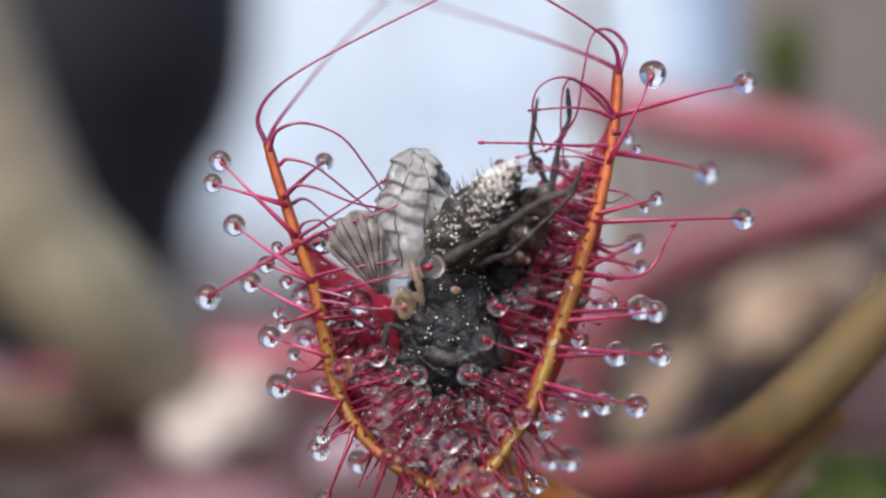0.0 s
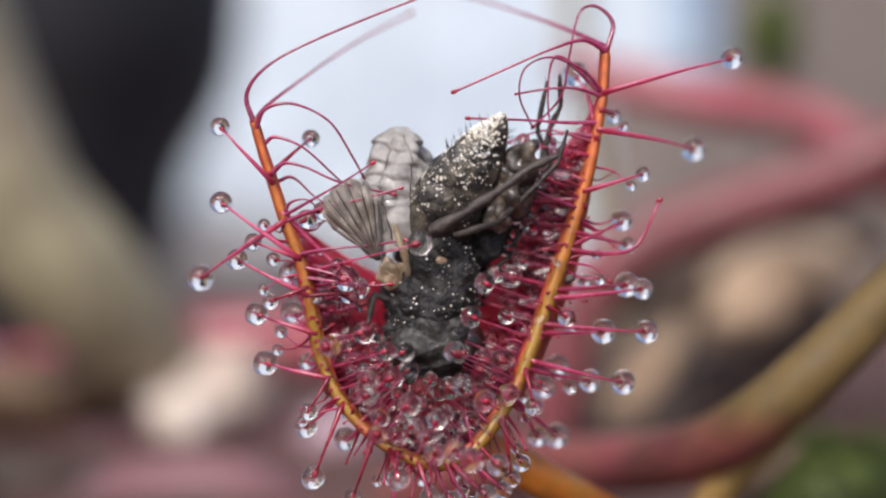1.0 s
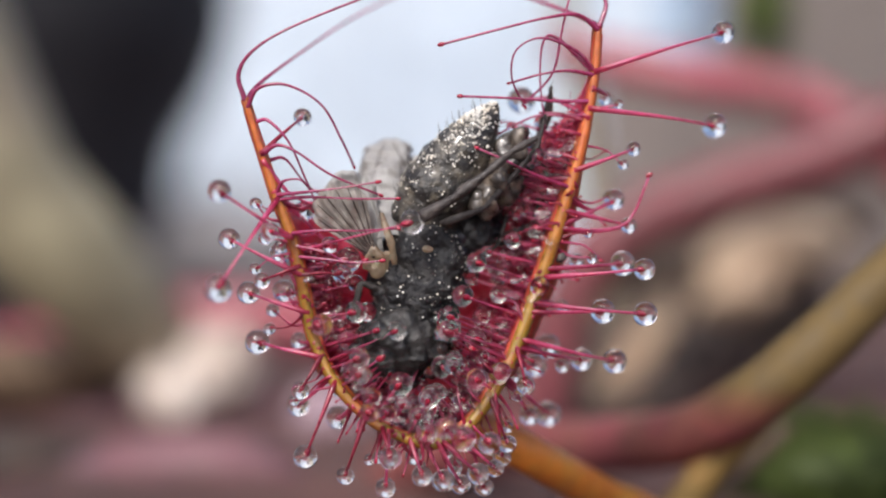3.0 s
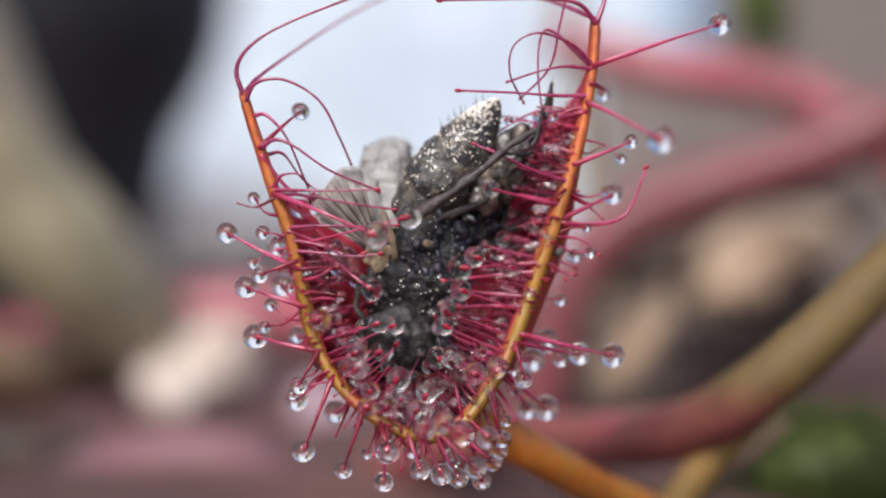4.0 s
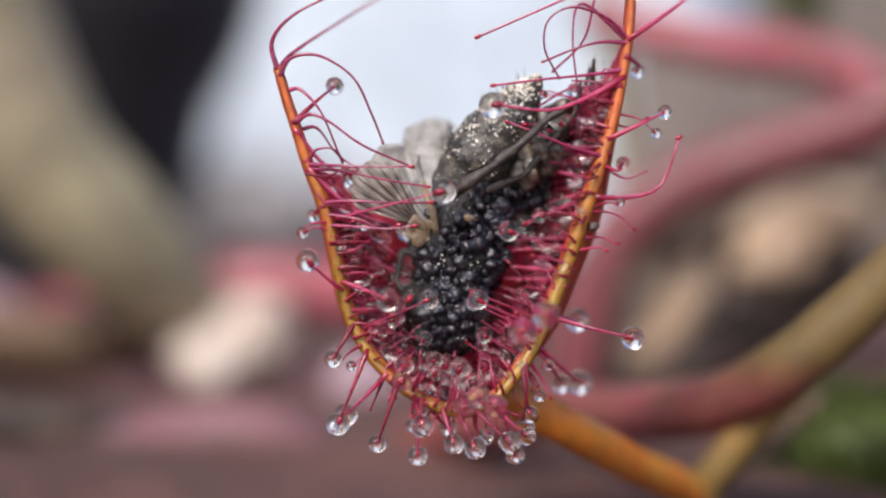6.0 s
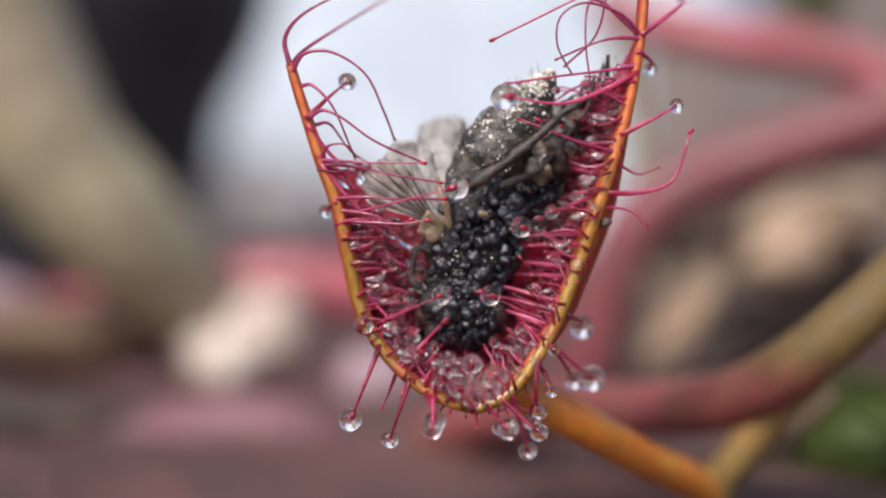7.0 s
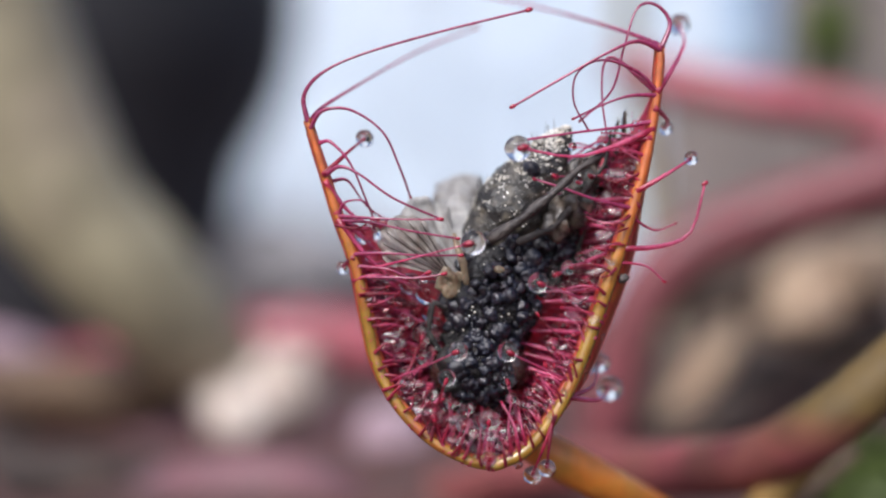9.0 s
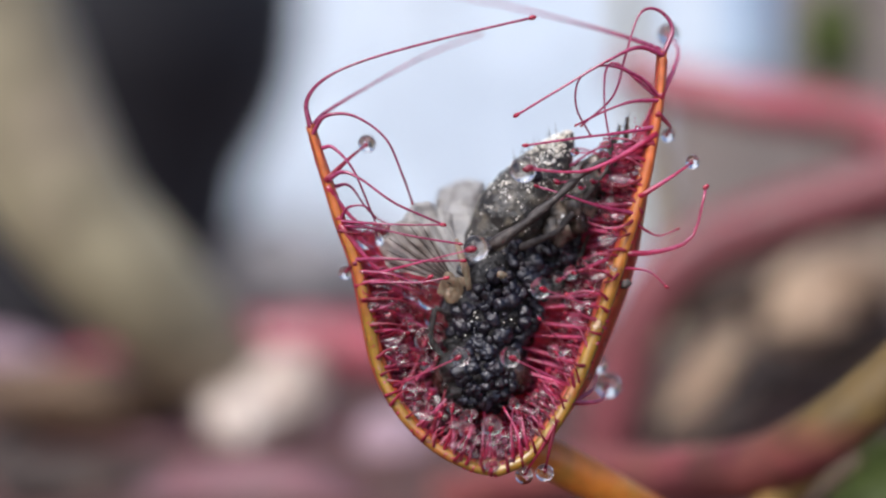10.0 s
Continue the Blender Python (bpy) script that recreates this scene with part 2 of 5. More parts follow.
def part(name, bm, material, parent=None, label="", at=None):
    """Links a bmesh (or finished mesh data) as one object; at: its own origin's pose in the world."""
    data = as_mesh(name, bm, material) if isinstance(bm, bmesh.types.BMesh) else bm
    ob = new(name, data)
    if at is not None:
        ob.matrix_basis = at
    if parent:
        ob.parent = parent
        ob.matrix_parent_inverse = REST[parent.name].inverted()
    REST[ob.name] = at.copy() if at is not None else Matrix()
    if label:
        tagged(ob, label)
    return ob


REST = {}
MOVES = []


def thing(name, base, label, category, group="", kind=""):
    ob = new(name)
    ob.empty_display_size = 0.001
    ob.matrix_basis = Matrix.Translation(Vector(base) * MM)
    REST[ob.name] = ob.matrix_basis.copy()
    return tagged(ob, label, category, group, kind)


def mm_pose(p, rot=None):
    m = Matrix.Translation(Vector(p) * MM)
    return m @ rot.to_4x4() if rot else m


# ---- ground ----
def ground():
    """One uneven sheet of peat, finely cut near the plant and running out to the horizon."""
    bm = bmesh.new()
    ring = [0.0] + [4 * 1.09 ** k for k in range(108)]
    spokes = 120
    rows = []
    for r in ring:
        row = []
        for k in range(spokes):
            a = 2 * math.pi * k / spokes
            x, y = r * math.cos(a), 40 + r * math.sin(a)
            h = 3.0 * noise.noise((x / 30, y / 30, 0)) + 1.2 * noise.noise((x / 8, y / 8, 3)) + 0.6 * noise.noise((x / 3, y / 3, 7))
            row.append(bm.verts.new((x * MM, y * MM, (h - 1.5) * MM * (1 if r < 2000 else 0))))
        rows.append(row)
    for a, b in zip(rows[1:], rows[2:]):
        for k in range(spokes):
            bm.faces.new((a[k], b[k], b[(k + 1) % spokes], a[(k + 1) % spokes]))
    for k in range(spokes):
        bm.faces.new((rows[1][k], rows[1][(k + 1) % spokes], rows[0][0])) if k else None
    bm.faces.new((rows[1][0], rows[1][1], rows[0][0]))
    for v in rows[0][1:]:
        bm.verts.remove(v)
    tagged(part("ground", bm, SOIL), "damp dark brown peat soil, uneven and crumbly", "soil", kind="structure")


ground()


# ---- surroundings ----
def bent_stalk(name, points, radii, material, label, category="plant stalk", sides=14, flat=1.0, group=""):
    bm = bmesh.new()
    pts = spline(points, 10 * len(points))
    n = len(pts)
    rad = [radii[0] + (radii[1] - radii[0]) * i / (n - 1) + 0.02 * radii[0] * noise.noise((i * 0.15, len(points), 0)) for i in range(n)]
    tube(bm, pts, rad, sides, flat)
    return tagged(part(name, bm, material), label, category, group)


bent_stalk("sundew_stalk", [(13.90, 60, 28.30), (17.40, 59, 27.10), (24.68, 56, 25.16), (33.53, 54, 22.81), (41.77, 50, 14.86), (44.96, 48, -0.46)], (1.6, 2.0), PINK, "pinkish red sundew leaf stalk arching above the soil", group="background stalks")
bent_stalk("sundew_stalk", [(36.15, 44, 20.99), (30.61, 45, 18.53), (22.33, 46, 15.81), (16.41, 46, 13.05), (13.26, 46, 8.52), (11.48, 46, 1.41), (10.10, 46, -8.06)], (2.3, 1.9), DULL_PINK, "thick dull red sundew leaf stalk bending to the soil", group="background stalks")
OLIVE_STALK = bent_stalk("sundew_stalk", [(23.54, 9, 13.30), (20.29, 8, 10.59), (18.42, 7.5, 8.97), (15.79, 8, 6.63), (13.87, 11, 4.74), (11.24, 16, 3.38), (7.85, 22, 2.40), (3.76, 29, 0.58), (-0.85, 36, -2.21)], (1.18, 1.5), OLIVE, "olive sundew stalk turning pink, bent beside the leaf", group="background stalks")
bent_stalk("sundew_stalk", [(19.04, 10, 7.89), (17.08, 10, 6.12), (15.50, 10, 4.35), (14.10, 10.5, 2.40), (13.05, 11, 0.60), (12.50, 12, -2.71)], (0.85, 0.8), BROWNSTALK, "olive brown sundew stalk rising beside the leaf", group="background stalks")
bent_stalk("dry_leaf_blade", [(19.23, 14, 4.39), (16.60, 13, 2.35), (14.56, 12, 1.27), (13.29, 12, -0.51), (12.78, 12, -4.82)], (0.4, 0.45), DRYBROWN, "thin brown dry blade beside the leaf stalk", "dry leaf", flat=0.6)
bent_stalk("sundew_stalk", [(-35.77, 70, 1.70), (-23.51, 68, 4.33), (-14.51, 66, 5.84), (-4.01, 66, 5.22), (5.54, 66, 3.07)], (2.4, 3.0), PINK, "dull red sundew stalk lying across the soil", group="background stalks")
bent_stalk("sundew_stalk", [(-37.29, 60, -9.49), (-25.52, 60, -5.42), (-16.47, 60, -3.70), (-8.33, 60, -4.06), (0.72, 60, -6.77)], (4.4, 3.6), ROSE, "broad rose pink sundew stalk close to the soil", group="background stalks")
bent_stalk("dry_leaf_blade", [(-34.2, 45, 39.02), (-32.2, 46, 31.40), (-29.8, 48, 23.71), (-27.0, 50, 16.92), (-22.62, 53, 11.08), (-19.98, 57, 7.22), (-18.39, 62, 4.60)], (6.3, 4.2), STRAW, "pale olive dry leaf blade curving down to the soil", "dry leaf", flat=0.8)
bent_stalk("dry_leaf_blade", [(17.56, 80, 41.90), (17.72, 80, 36.01), (18.26, 80, 29.58), (19.60, 80, 18.87), (21.74, 80, 3.34)], (1.6, 1.4), STRAW, "narrow straw-coloured dry blade standing upright", "dry leaf", flat=0.4)


def plant_pot():
    """A black tapered pot with a rolled rim, open at the top, standing behind the plants."""
    root = thing("plant_pot", (-68, 190, -1), "black plastic plant pot with a rolled rim", "plant pot")
    bm = bmesh.new()
    prof = [(27.6, -1), (28, 0), (31, 12.5), (33.4, 27), (39.8, 38), (42.4, 46), (43.2, 55), (43.6, 70), (42, 71), (41, 70), (39, 55), (27, 12), (26, 2), (0.5, 2), (0.5, -1)]
    n = 48
    rows = [[bm.verts.new(((-68 + r * math.cos(2 * math.pi * k / n)) * MM, (190 + r * math.sin(2 * math.pi * k / n)) * MM, z * MM)) for k in range(n)] for r, z in prof]
    for a, b in zip(rows, rows[1:] + rows[:1]):
        for k in range(n):
            bm.faces.new((a[k], a[(k + 1) % n], b[(k + 1) % n], b[k]))
    part("body", bm, POT, root)
    bm = bmesh.new()
    ring = [Vector((-68 + 44 * math.cos(2 * math.pi * k / n), 190 + 44 * math.sin(2 * math.pi * k / n), 72)) for k in range(n + 1)]
    tube(bm, ring, [2.2] * (n + 1), 8)
    part("rim", bm, POT, root, "rolled black rim")


plant_pot()


def boards(name, x0, x1, y, top, width, material, label, category):
    """Upright boards side by side, each with bevelled edges, standing on the ground."""
    root = thing(name, ((x0 + x1) / 2, y, -1), label, category)
    x, k = x0, 0
    while x < x1 - 1:
        bm = bmesh.new()
        made = bmesh.ops.create_cube(bm, size=1.0)
        dy = 1.2 * (k % 2)
        for v in made["verts"]:
            v.co = Vector((x + width / 2 + v.co.x * (width - 0.6), y + dy + v.co.y * 6, (top - 3) / 2 - 1 + v.co.z * (top + 3))) * MM
        bmesh.ops.bevel(bm, geom=bm.edges[:], offset=0.8 * MM, segments=2, affect="EDGES")
        for poly in part("board", bm, material, root).data.polygons:
            poly.use_smooth = False
        x += width
        k += 1


# White boards stand in for the bright backdrop; their unseen top whitens the beads.
boards("white_backdrop", -100, 78, 320, 420, 25.5, WHITE, "tall white upright boards standing in for the bright backdrop", "fence")
boards("grey_plank_wall", 46, 166, 250, 52, 20, GREYWOOD, "low weathered grey-beige planks behind the plants", "plank wall")
boards("grey_post", 84, 164, 300, 120, 20, GREYWOOD, "tall weathered grey-beige posts side by side", "post")


def lump(name, centre, radii, material, label, category, turn=(0, 0, 0), rough=0.5, grain=3.0, seed=0.0, group=""):
    bm = bmesh.new()
    blob(bm, centre, radii, turn, rough, grain, 4, seed)
    return tagged(part(name, bm, material), label, category, group)


lump("pebble", (-14.62, 58, 1.62), (5.0, 4.2, 3.2), STONE, "pale cream pebble lying on the peat", "pebble", (0, -14, 0), 2.2, 3.6, 1.0)
lump("bark_chip", (34.18, 66, 11.46), (6.6, 3.2, 3.0), CHIP, "pale tan chip of bark on the peat", "bark chip", (0, -10, 10), 0.9, 3.0, 2.0)
lump("bark_chip", (29.01, 60, 8.39), (3.6, 2.6, 2.0), CHIP, "broken tan chip of bark on the peat", "bark chip", (0, -24, 0), 0.8, 2.4, 12.0)
lump("bark_chip", (18.6, 50, 4.6), (1.9, 1.4, 5.6), CHIP, "light brown sliver of bark leaning on the peat", "bark chip", (0, 35, 0), 0.4, 3.0, 3.0)
# The next four near-black lumps are put in for shaded gaps round the chips.
lump("bark_chip", (24.70, 58, 2.94), (6.0, 3.0, 2.2), BARK, "dark brown bark lump added for a shaded gap by the chips", "bark chip", (0, -30, 0), 0.6, 3.0, 4.0)
lump("bark_chip", (18.34, 50, 0.89), (5.0, 3.0, 1.6), BARK, "dark bark lump added for the shade under the chips", "bark chip", (0, -20, 0), 0.6, 3.0, 5.0)
lump("bark_chip", (30.94, 74, 3.84), (9.0, 3.0, 3.4), BARK, "black-brown bark lump added for a shaded gap on the peat", "bark chip", (0, -10, 0), 0.9, 4.0, 8.0)
lump("bark_chip", (18.91, 66, 1.63), (3.0, 3.0, 5.5), BARK, "black-brown upright bark lump added for a shaded gap", "bark chip", (0, 30, 0), 0.9, 4.0, 9.0)
lump("stone", (-38.24, 70, 4.66), (5.0, 3.0, 2.0), MAUVE, "mauve grey stone on the peat", "stone", (0, 14, 0), 0.8, 4.0, 10.0)
# Two grey lumps are added to imitate how the bright backdrop greys lower down.
lump("stone", (-30.14, 190, 10.33), (16, 9, 9.5), FADE_GREY, "rounded grey lump added for the backdrop's fade to grey", "stone", (0, 4, 0), 3.0, 12.0, 11.0)
lump("stone", (-13.06, 205, 9.47), (17, 9, 9), FADE_GREY, "rounded grey lump added for the backdrop's fade to grey", "stone", (0, -4, 0), 3.0, 12.0, 12.0)
lump("bark_chip", (-33.72, 52, -2.73), (6.0, 4.0, 2.6), BARK, "black-brown bark piece on the peat", "bark chip", (0, 6, 0), 0.8, 4.0, 16.0)
lump("bark_chip", (-30.21, 64, 1.85), (9.5, 5.0, 3.0), DRYBROWN, "brown bark piece on the peat", "bark chip", (0, 4, 0), 0.8, 4.0, 6.0)
# Three more dark lumps, added as the dark of the gaps behind stalk and chips.
lump("bark_chip", (27.93, 84, 10.47), (10, 4.0, 4.6), BARK, "dark brown bark lump added for the dark gap behind the red stalk", "bark chip", (0, -8, 0), 0.9, 4.0, 13.0)
lump("bark_chip", (40.73, 92, 12.30), (13, 4.0, 4.4), BARK, "dark brown bark lump added for the dark gap behind the red stalk", "bark chip", (0, -16, 0), 0.9, 4.0, 14.0)
lump("bark_chip", (35.37, 70, 4.91), (6, 3.0, 3.4), BARK, "black-brown bark lump added for a shaded gap between chips", "bark chip", (0, -30, 0), 0.9, 4.0, 15.0)
lump("pebble", (-3.4, 47, -0.2), (2.9, 3.2, 2.9), MAUVE, "mauve grey pebble lying on the peat", "pebble", (0, 0, 0), 0.6, 4.0, 7.0)


lump("pebble", (10.6, 22, -2.0), (3.0, 2.4, 1.6), STONE, "small pale pebble half sunk in the peat", "pebble", (0, 8, 0), 0.7, 2.4, 21.0)
lump("bark_chip", (-22.5, 40, -1.2), (6.0, 3.0, 2.0), BARK, "dark brown chip of bark lying on the peat", "bark chip", (0, 5, 20), 0.7, 3.0, 22.0)
bent_stalk("sundew_stalk", [(-19.5, 38, -3.6), (-15.0, 36, -1.6), (-11.0, 35, -1.1), (-7.5, 35, -1.7), (-4.5, 36, -3.9)], (2.4, 2.0), ROSE, "rose pink sundew stalk lying on the peat", group="background stalks")


def moss(name, centre, size, count, seed, label):
    """A cushion of many small pointed leaves on short shoots."""
    rnd = random.Random(seed)
    bm = bmesh.new()
    c = Vector(centre)
    for i in range(count):
        d = Vector((rnd.gauss(0, 1), rnd.gauss(0, 1), rnd.gauss(0, 1)))
        d.normalize()
        q = c + Vector((d.x * size[0], d.y * size[1], d.z * size[2])) * rnd.uniform(0.55, 1.05)
        e = (d + Vector((rnd.uniform(-.6, .6), rnd.uniform(-.6, .6), rnd.uniform(-.2, .8)))).normalized() * rnd.uniform(0.7, 1.3)
        w = e.orthogonal().normalized() * 0.16
        k = e.cross(w).normalized() * 0.07
        a, b, m, t = (bm.verts.new(v * MM) for v in (q - w, q + w, q + e * 0.5 + k, q + e))
        bm.faces.new((a, b, m))
        bm.faces.new((b, t, m))
        bm.faces.new((t, a, m))
        bm.faces.new((a, t, b))
    blob(bm, centre, [s * 0.75 for s in size], (0, 0, 0), 0.4, 1.5, 3, seed)
    return tagged(part(name, bm, MOSS), label, "moss", kind="stuff")


moss("moss_cushion", (24.08, 22, 0.46), (5.6, 4.0, 3.4), 2200, 11, "bright green moss cushion on the peat")
moss("moss_cushion", (35.31, 75, 33.10), (2.6, 2.6, 4.6), 900, 12, "olive green mossy shoot standing behind the stalks")

# ---- the leaf ----
LEFT_RIM = [(-4.81, 0, 18.47), (-4.32, 0, 16.88), (-3.75, 0, 15.08), (-3.10, 0, 13.31), (-2.73, 0, 11.57), (-2.32, 0, 9.74), (-1.54, -0.3, 8.20), (-0.32, -0.6, 6.97), (1.02, -0.8, 6.28), (1.93, -0.8, 6.08)]
RIGHT_RIM = [(7.95, 0, 21.12), (7.81, 0, 19.32), (7.42, 0, 17.08), (6.89, 0, 15.14), (6.28, 0, 13.20), (5.59, 0, 11.17), (4.79, -0.2, 9.15), (4.00, -0.5, 7.76), (3.04, -0.7, 6.62), (1.93, -0.8, 6.08)]
RIM_N = 60
RIM = spline(LEFT_RIM, RIM_N) + spline(RIGHT_RIM, RIM_N)[::-1][1:]
KEEL_LOW, KEEL_HIGH = Vector((2.29, 3, 6.88)), Vector((2.10, 3.6, 14.24))


def blade_point(i, v):
    """A point of the blade: i along the margin (may lie between samples), v from the margin (0) to the midrib (1)."""
    i = max(0.0, min(i, len(RIM) - 1.001))
    r = RIM[int(i)].lerp(RIM[int(i) + 1], i - int(i))
    h = max(0.0, min(1.0, (r.z - RIM[RIM_N - 1].z) / 8.5))
    c = KEEL_LOW.lerp(KEEL_HIGH, h)
    c.z = max(c.z, r.z) if h > 0.2 else c.z
    g = max(0.0, min(1.0, h * 2.5, ((r.z - RIM[RIM_N - 1].z) / 8.5 - 1.5) * -1.2))
    bulge = 0.42 * g * g * (3 - 2 * g) * (1.0 if r.x > c.x else 0.3)
    w = v * v - bulge * math.sin(math.pi * v) * (1 - v)
    q = r + (c - r) * w
    q.y = r.y + (c.y - r.y) * math.sin(v * math.pi / 2) ** 0.9
    return q


def blade_reach(i):
    """How far the blade runs in from its margin: to the midrib low down, a narrow strip near the tips."""
    r = RIM[min(int(i), len(RIM) - 1)]
    h = (r.z - RIM[RIM_N - 1].z) / (13.0 if r.x < 2 else 19.5)
    if h < 0.42:
        return 1.0
    end = min(i, len(RIM) - 1 - i) / 14
    return max(0.2, 1.0 - (h - 0.42) / 0.3 * 0.8) * max(0.03, min(1.0, end))


leaf = thing("sundew_leaf", (11.82, 12, -2.46), "red sundew leaf with orange margin folded round a fly", "sundew leaf")


def blade():
    bm = bmesh.new()
    cols = 16
    n = len(RIM)
    rows = [[bm.verts.new((blade_point(i, 0.02 + (blade_reach(i) - 0.02) * k / cols) + min(1, k / 4) * 0.05 * Vector(noise.noise_vector((i * 0.2, k * 0.4, 0)))) * MM) for k in range(cols + 1)] for i in range(n)]
    for a, b in zip(rows, rows[1:]):
        for k in range(cols):
            bm.faces.new((a[k], b[k], b[k + 1], a[k + 1]))
    ob = part("blade", bm, [BLADE_IN, BLADE_OUT], leaf, "thin folded blade, crimson inside and orange red outside")
    s = ob.modifiers.new("thickness", "SOLIDIFY")
    s.thickness, s.offset, s.material_offset, s.material_offset_rim = 0.2 * MM, -1.0, 1, 1
    bm = bmesh.new()
    rad = [0.12 + (0.085 if i < RIM_N else 0.13) * min(1, i / 25, (n - 1 - i) / 25) * (1 - 0.3 * max(0.0, 1 - abs(i - RIM_N) / 26)) + 0.012 * noise.noise((i * 0.3, 0, 0)) for i in range(n)]
    tube(bm, [q + Vector((0, 0.05, 0)) for q in RIM], rad, 10)
    part("margin", bm, MARGIN, leaf, "yellow and orange rounded leaf margin")
    bm = bmesh.new()
    edge = []
    for i, q in enumerate(RIM):
        along = (RIM[min(i + 1, n - 1)] - RIM[max(i - 1, 0)]).normalized()
        edge.append(q + along.cross(Vector((0, -1, 0))).normalized() * -(rad[i] * 0.8) + Vector((0, 0.16, 0)))
    tube(bm, edge, [r * 0.62 for r in rad], 8)
    part("margin_edge", bm, BLADE_OUT, leaf, "orange red outer edge of the margin")
    bm = bmesh.new()
    blob(bm, (6.60, -0.05, 12.74), (0.16, 0.14, 0.2), (0, 20, 0), 0.1, 0.15, 2, 1.0)
    part("dirt_speck", bm, FLY_LEG, leaf, "black speck of dirt")
    bm = bmesh.new()
    pts = spline([(2.19, 3.2, 7.07), (3.48, 3, 6.34), (6.02, 3.6, 4.88), (7.52, 5, 3.85), (9.20, 7, 2.66), (12.60, 11, 0.31), (11.82, 12, -2.46)], 50)
    tube(bm, pts, [0.55 + 0.25 * min(1, k / 12) for k in range(50)], 14)
    part("petiole", bm, PETIOLE, leaf, "smooth orange leaf stalk")


blade()

# ---- tentacles ----
DROPS = {}


def drop_mesh(r, long=1.0):
    key = (round(r, 2), round(long, 1))
    if key not in DROPS:
        bm = bmesh.new()
        s = key[0] * 1.1
        blob(bm, (0, 0, 0), (s * 0.97, s, s * key[1]), (0, 0, 0), 0.03, 0.5, 3, r * 9)
        DROPS[key] = as_mesh("drop", bm, GLUE)
    return DROPS[key]


def head_mesh(r):
    key = ("head", round(r, 2))
    if key not in DROPS:
        bm = bmesh.new()
        blob(bm, (0, 0, 0), (key[1] * 0.8, key[1] * 0.8, key[1] * 1.35), (0, 0, 0), 0.01, 0.2, 2)
        DROPS[key] = as_mesh("gland", bm, GLAND)
    return DROPS[key]


def frame_at(base, way, bend_to):
    """A pose whose z runs along way and whose x leans to bend_to."""
    z = Vector(way).normalized()
    x = Vector(bend_to) - z * z.dot(Vector(bend_to))
    x = x.normalized() if x.length > 1e-4 else z.orthogonal().normalized()
    y = z.cross(x)
    return Matrix.Translation(Vector(base) * MM) @ Matrix((x, y, z)).transposed().to_4x4()


def tentacle(base, tip, bend=0.12, thick=0.085, gland=0.11, drop=0.0, long=1.0, dark=False, bend_to=(0, -1, 0), name="tentacle"):
    """A tapered stalk from base to tip with a red gland and, if drop, a bead of glue on it. Returns the object and its rest pose."""
    base, tip = Vector(base), Vector(tip)
    length = (tip - base).length
    at = frame_at(base, tip - base, bend_to)
    bm = bmesh.new()
    pts = spline([(0, 0, -0.08), (bend * length * 0.75, 0, length * 0.3), (bend * length, 0, length * 0.62), (0, 0, length)], 10)
    tube(bm, pts, [thick * (1.35 - 0.8 * min(1, k / 7)) for k in range(10)], 7)
    st = part(name, bm, STALK_DARK if dark else STALK, leaf, at=at)
    end = at @ Matrix.Translation((0, 0, length * MM))
    part("gland", head_mesh(max(gland * 0.6, 0.28 * drop) if drop else gland), None, st, at=end)
    if drop:
        part("drop", drop_mesh(drop, long), None, st, "clear round bead of sticky glue", at=end @ Matrix.Translation((0, 0, 0.3 * drop * MM)))
    return st, at


def nearest_rim(p):
    p = Vector(p)
    return min(range(len(RIM)), key=lambda k: (RIM[k].x - p.x) ** 2 + (RIM[k].z - p.z) ** 2)


def fold_rows(at, turn_axis, degrees, t1, t2, steps=6):
    """Rows for walk(): still until t1, then turned about the base, gently, until t2."""
    rows = [(0.0, at)]
    base = at.to_translation()
    for k in range(steps + 1):
        f = k / steps
        f = f * f * (3 - 2 * f)
        rows.append((t1 + (t2 - t1) * k / steps, Matrix.Translation(base) @ Matrix.Rotation(radians(degrees * f), 4, turn_axis) @ Matrix.Translation(-base) @ at))
    rows.append((10.0, rows[-1][1]))
    clean = [rows[0]]
    for r in rows[1:]:
        if frame(r[0]) > frame(clean[-1][0]):
            clean.append(r)
    return clean


def closing(base, tip, drop, t1, t2, sink=1.0, **more):
    """A marginal tentacle that stands out from the leaf, folds over its margin on to the fly between t1 and t2, and then sinks its bead into the prey."""
    i = nearest_rim(base)
    base = RIM[i] + Vector((0, -0.05, 0))
    ob, at = tentacle(base, tip, drop=drop, **more)
    out = Vector(tip) - base
    length = out.length
    out.normalize()
    front = Vector((0, -1, 0))
    axis = out.cross(front).normalized()
    over = (front - out * out.dot(front)).normalized()

    def angle(depth):
        """The turn at which the bead has passed over the margin and lies at that depth."""
        for a in range(int(math.degrees(out.angle(front))) + 25, 270, 2):
            y = length * (out.y * math.cos(radians(a)) + over.y * math.sin(radians(a)))
            if y >= depth:
                return a
        return 270

    rows = fold_rows(at, axis, angle(-0.5), t1, t2)
    done = fold_rows(at, axis, angle(sink), t1, t2)[-1][1]
    end = min(9.9, t2 + 1.6)
    rows = [r for r in rows if r[0] <= t2 + 0.01] + ([(end, done)] if end > t2 + 0.2 else []) + [(10.0, done if end > t2 + 0.2 else rows[-1][1])]
    MOVES.append((ob, rows))
    return ob


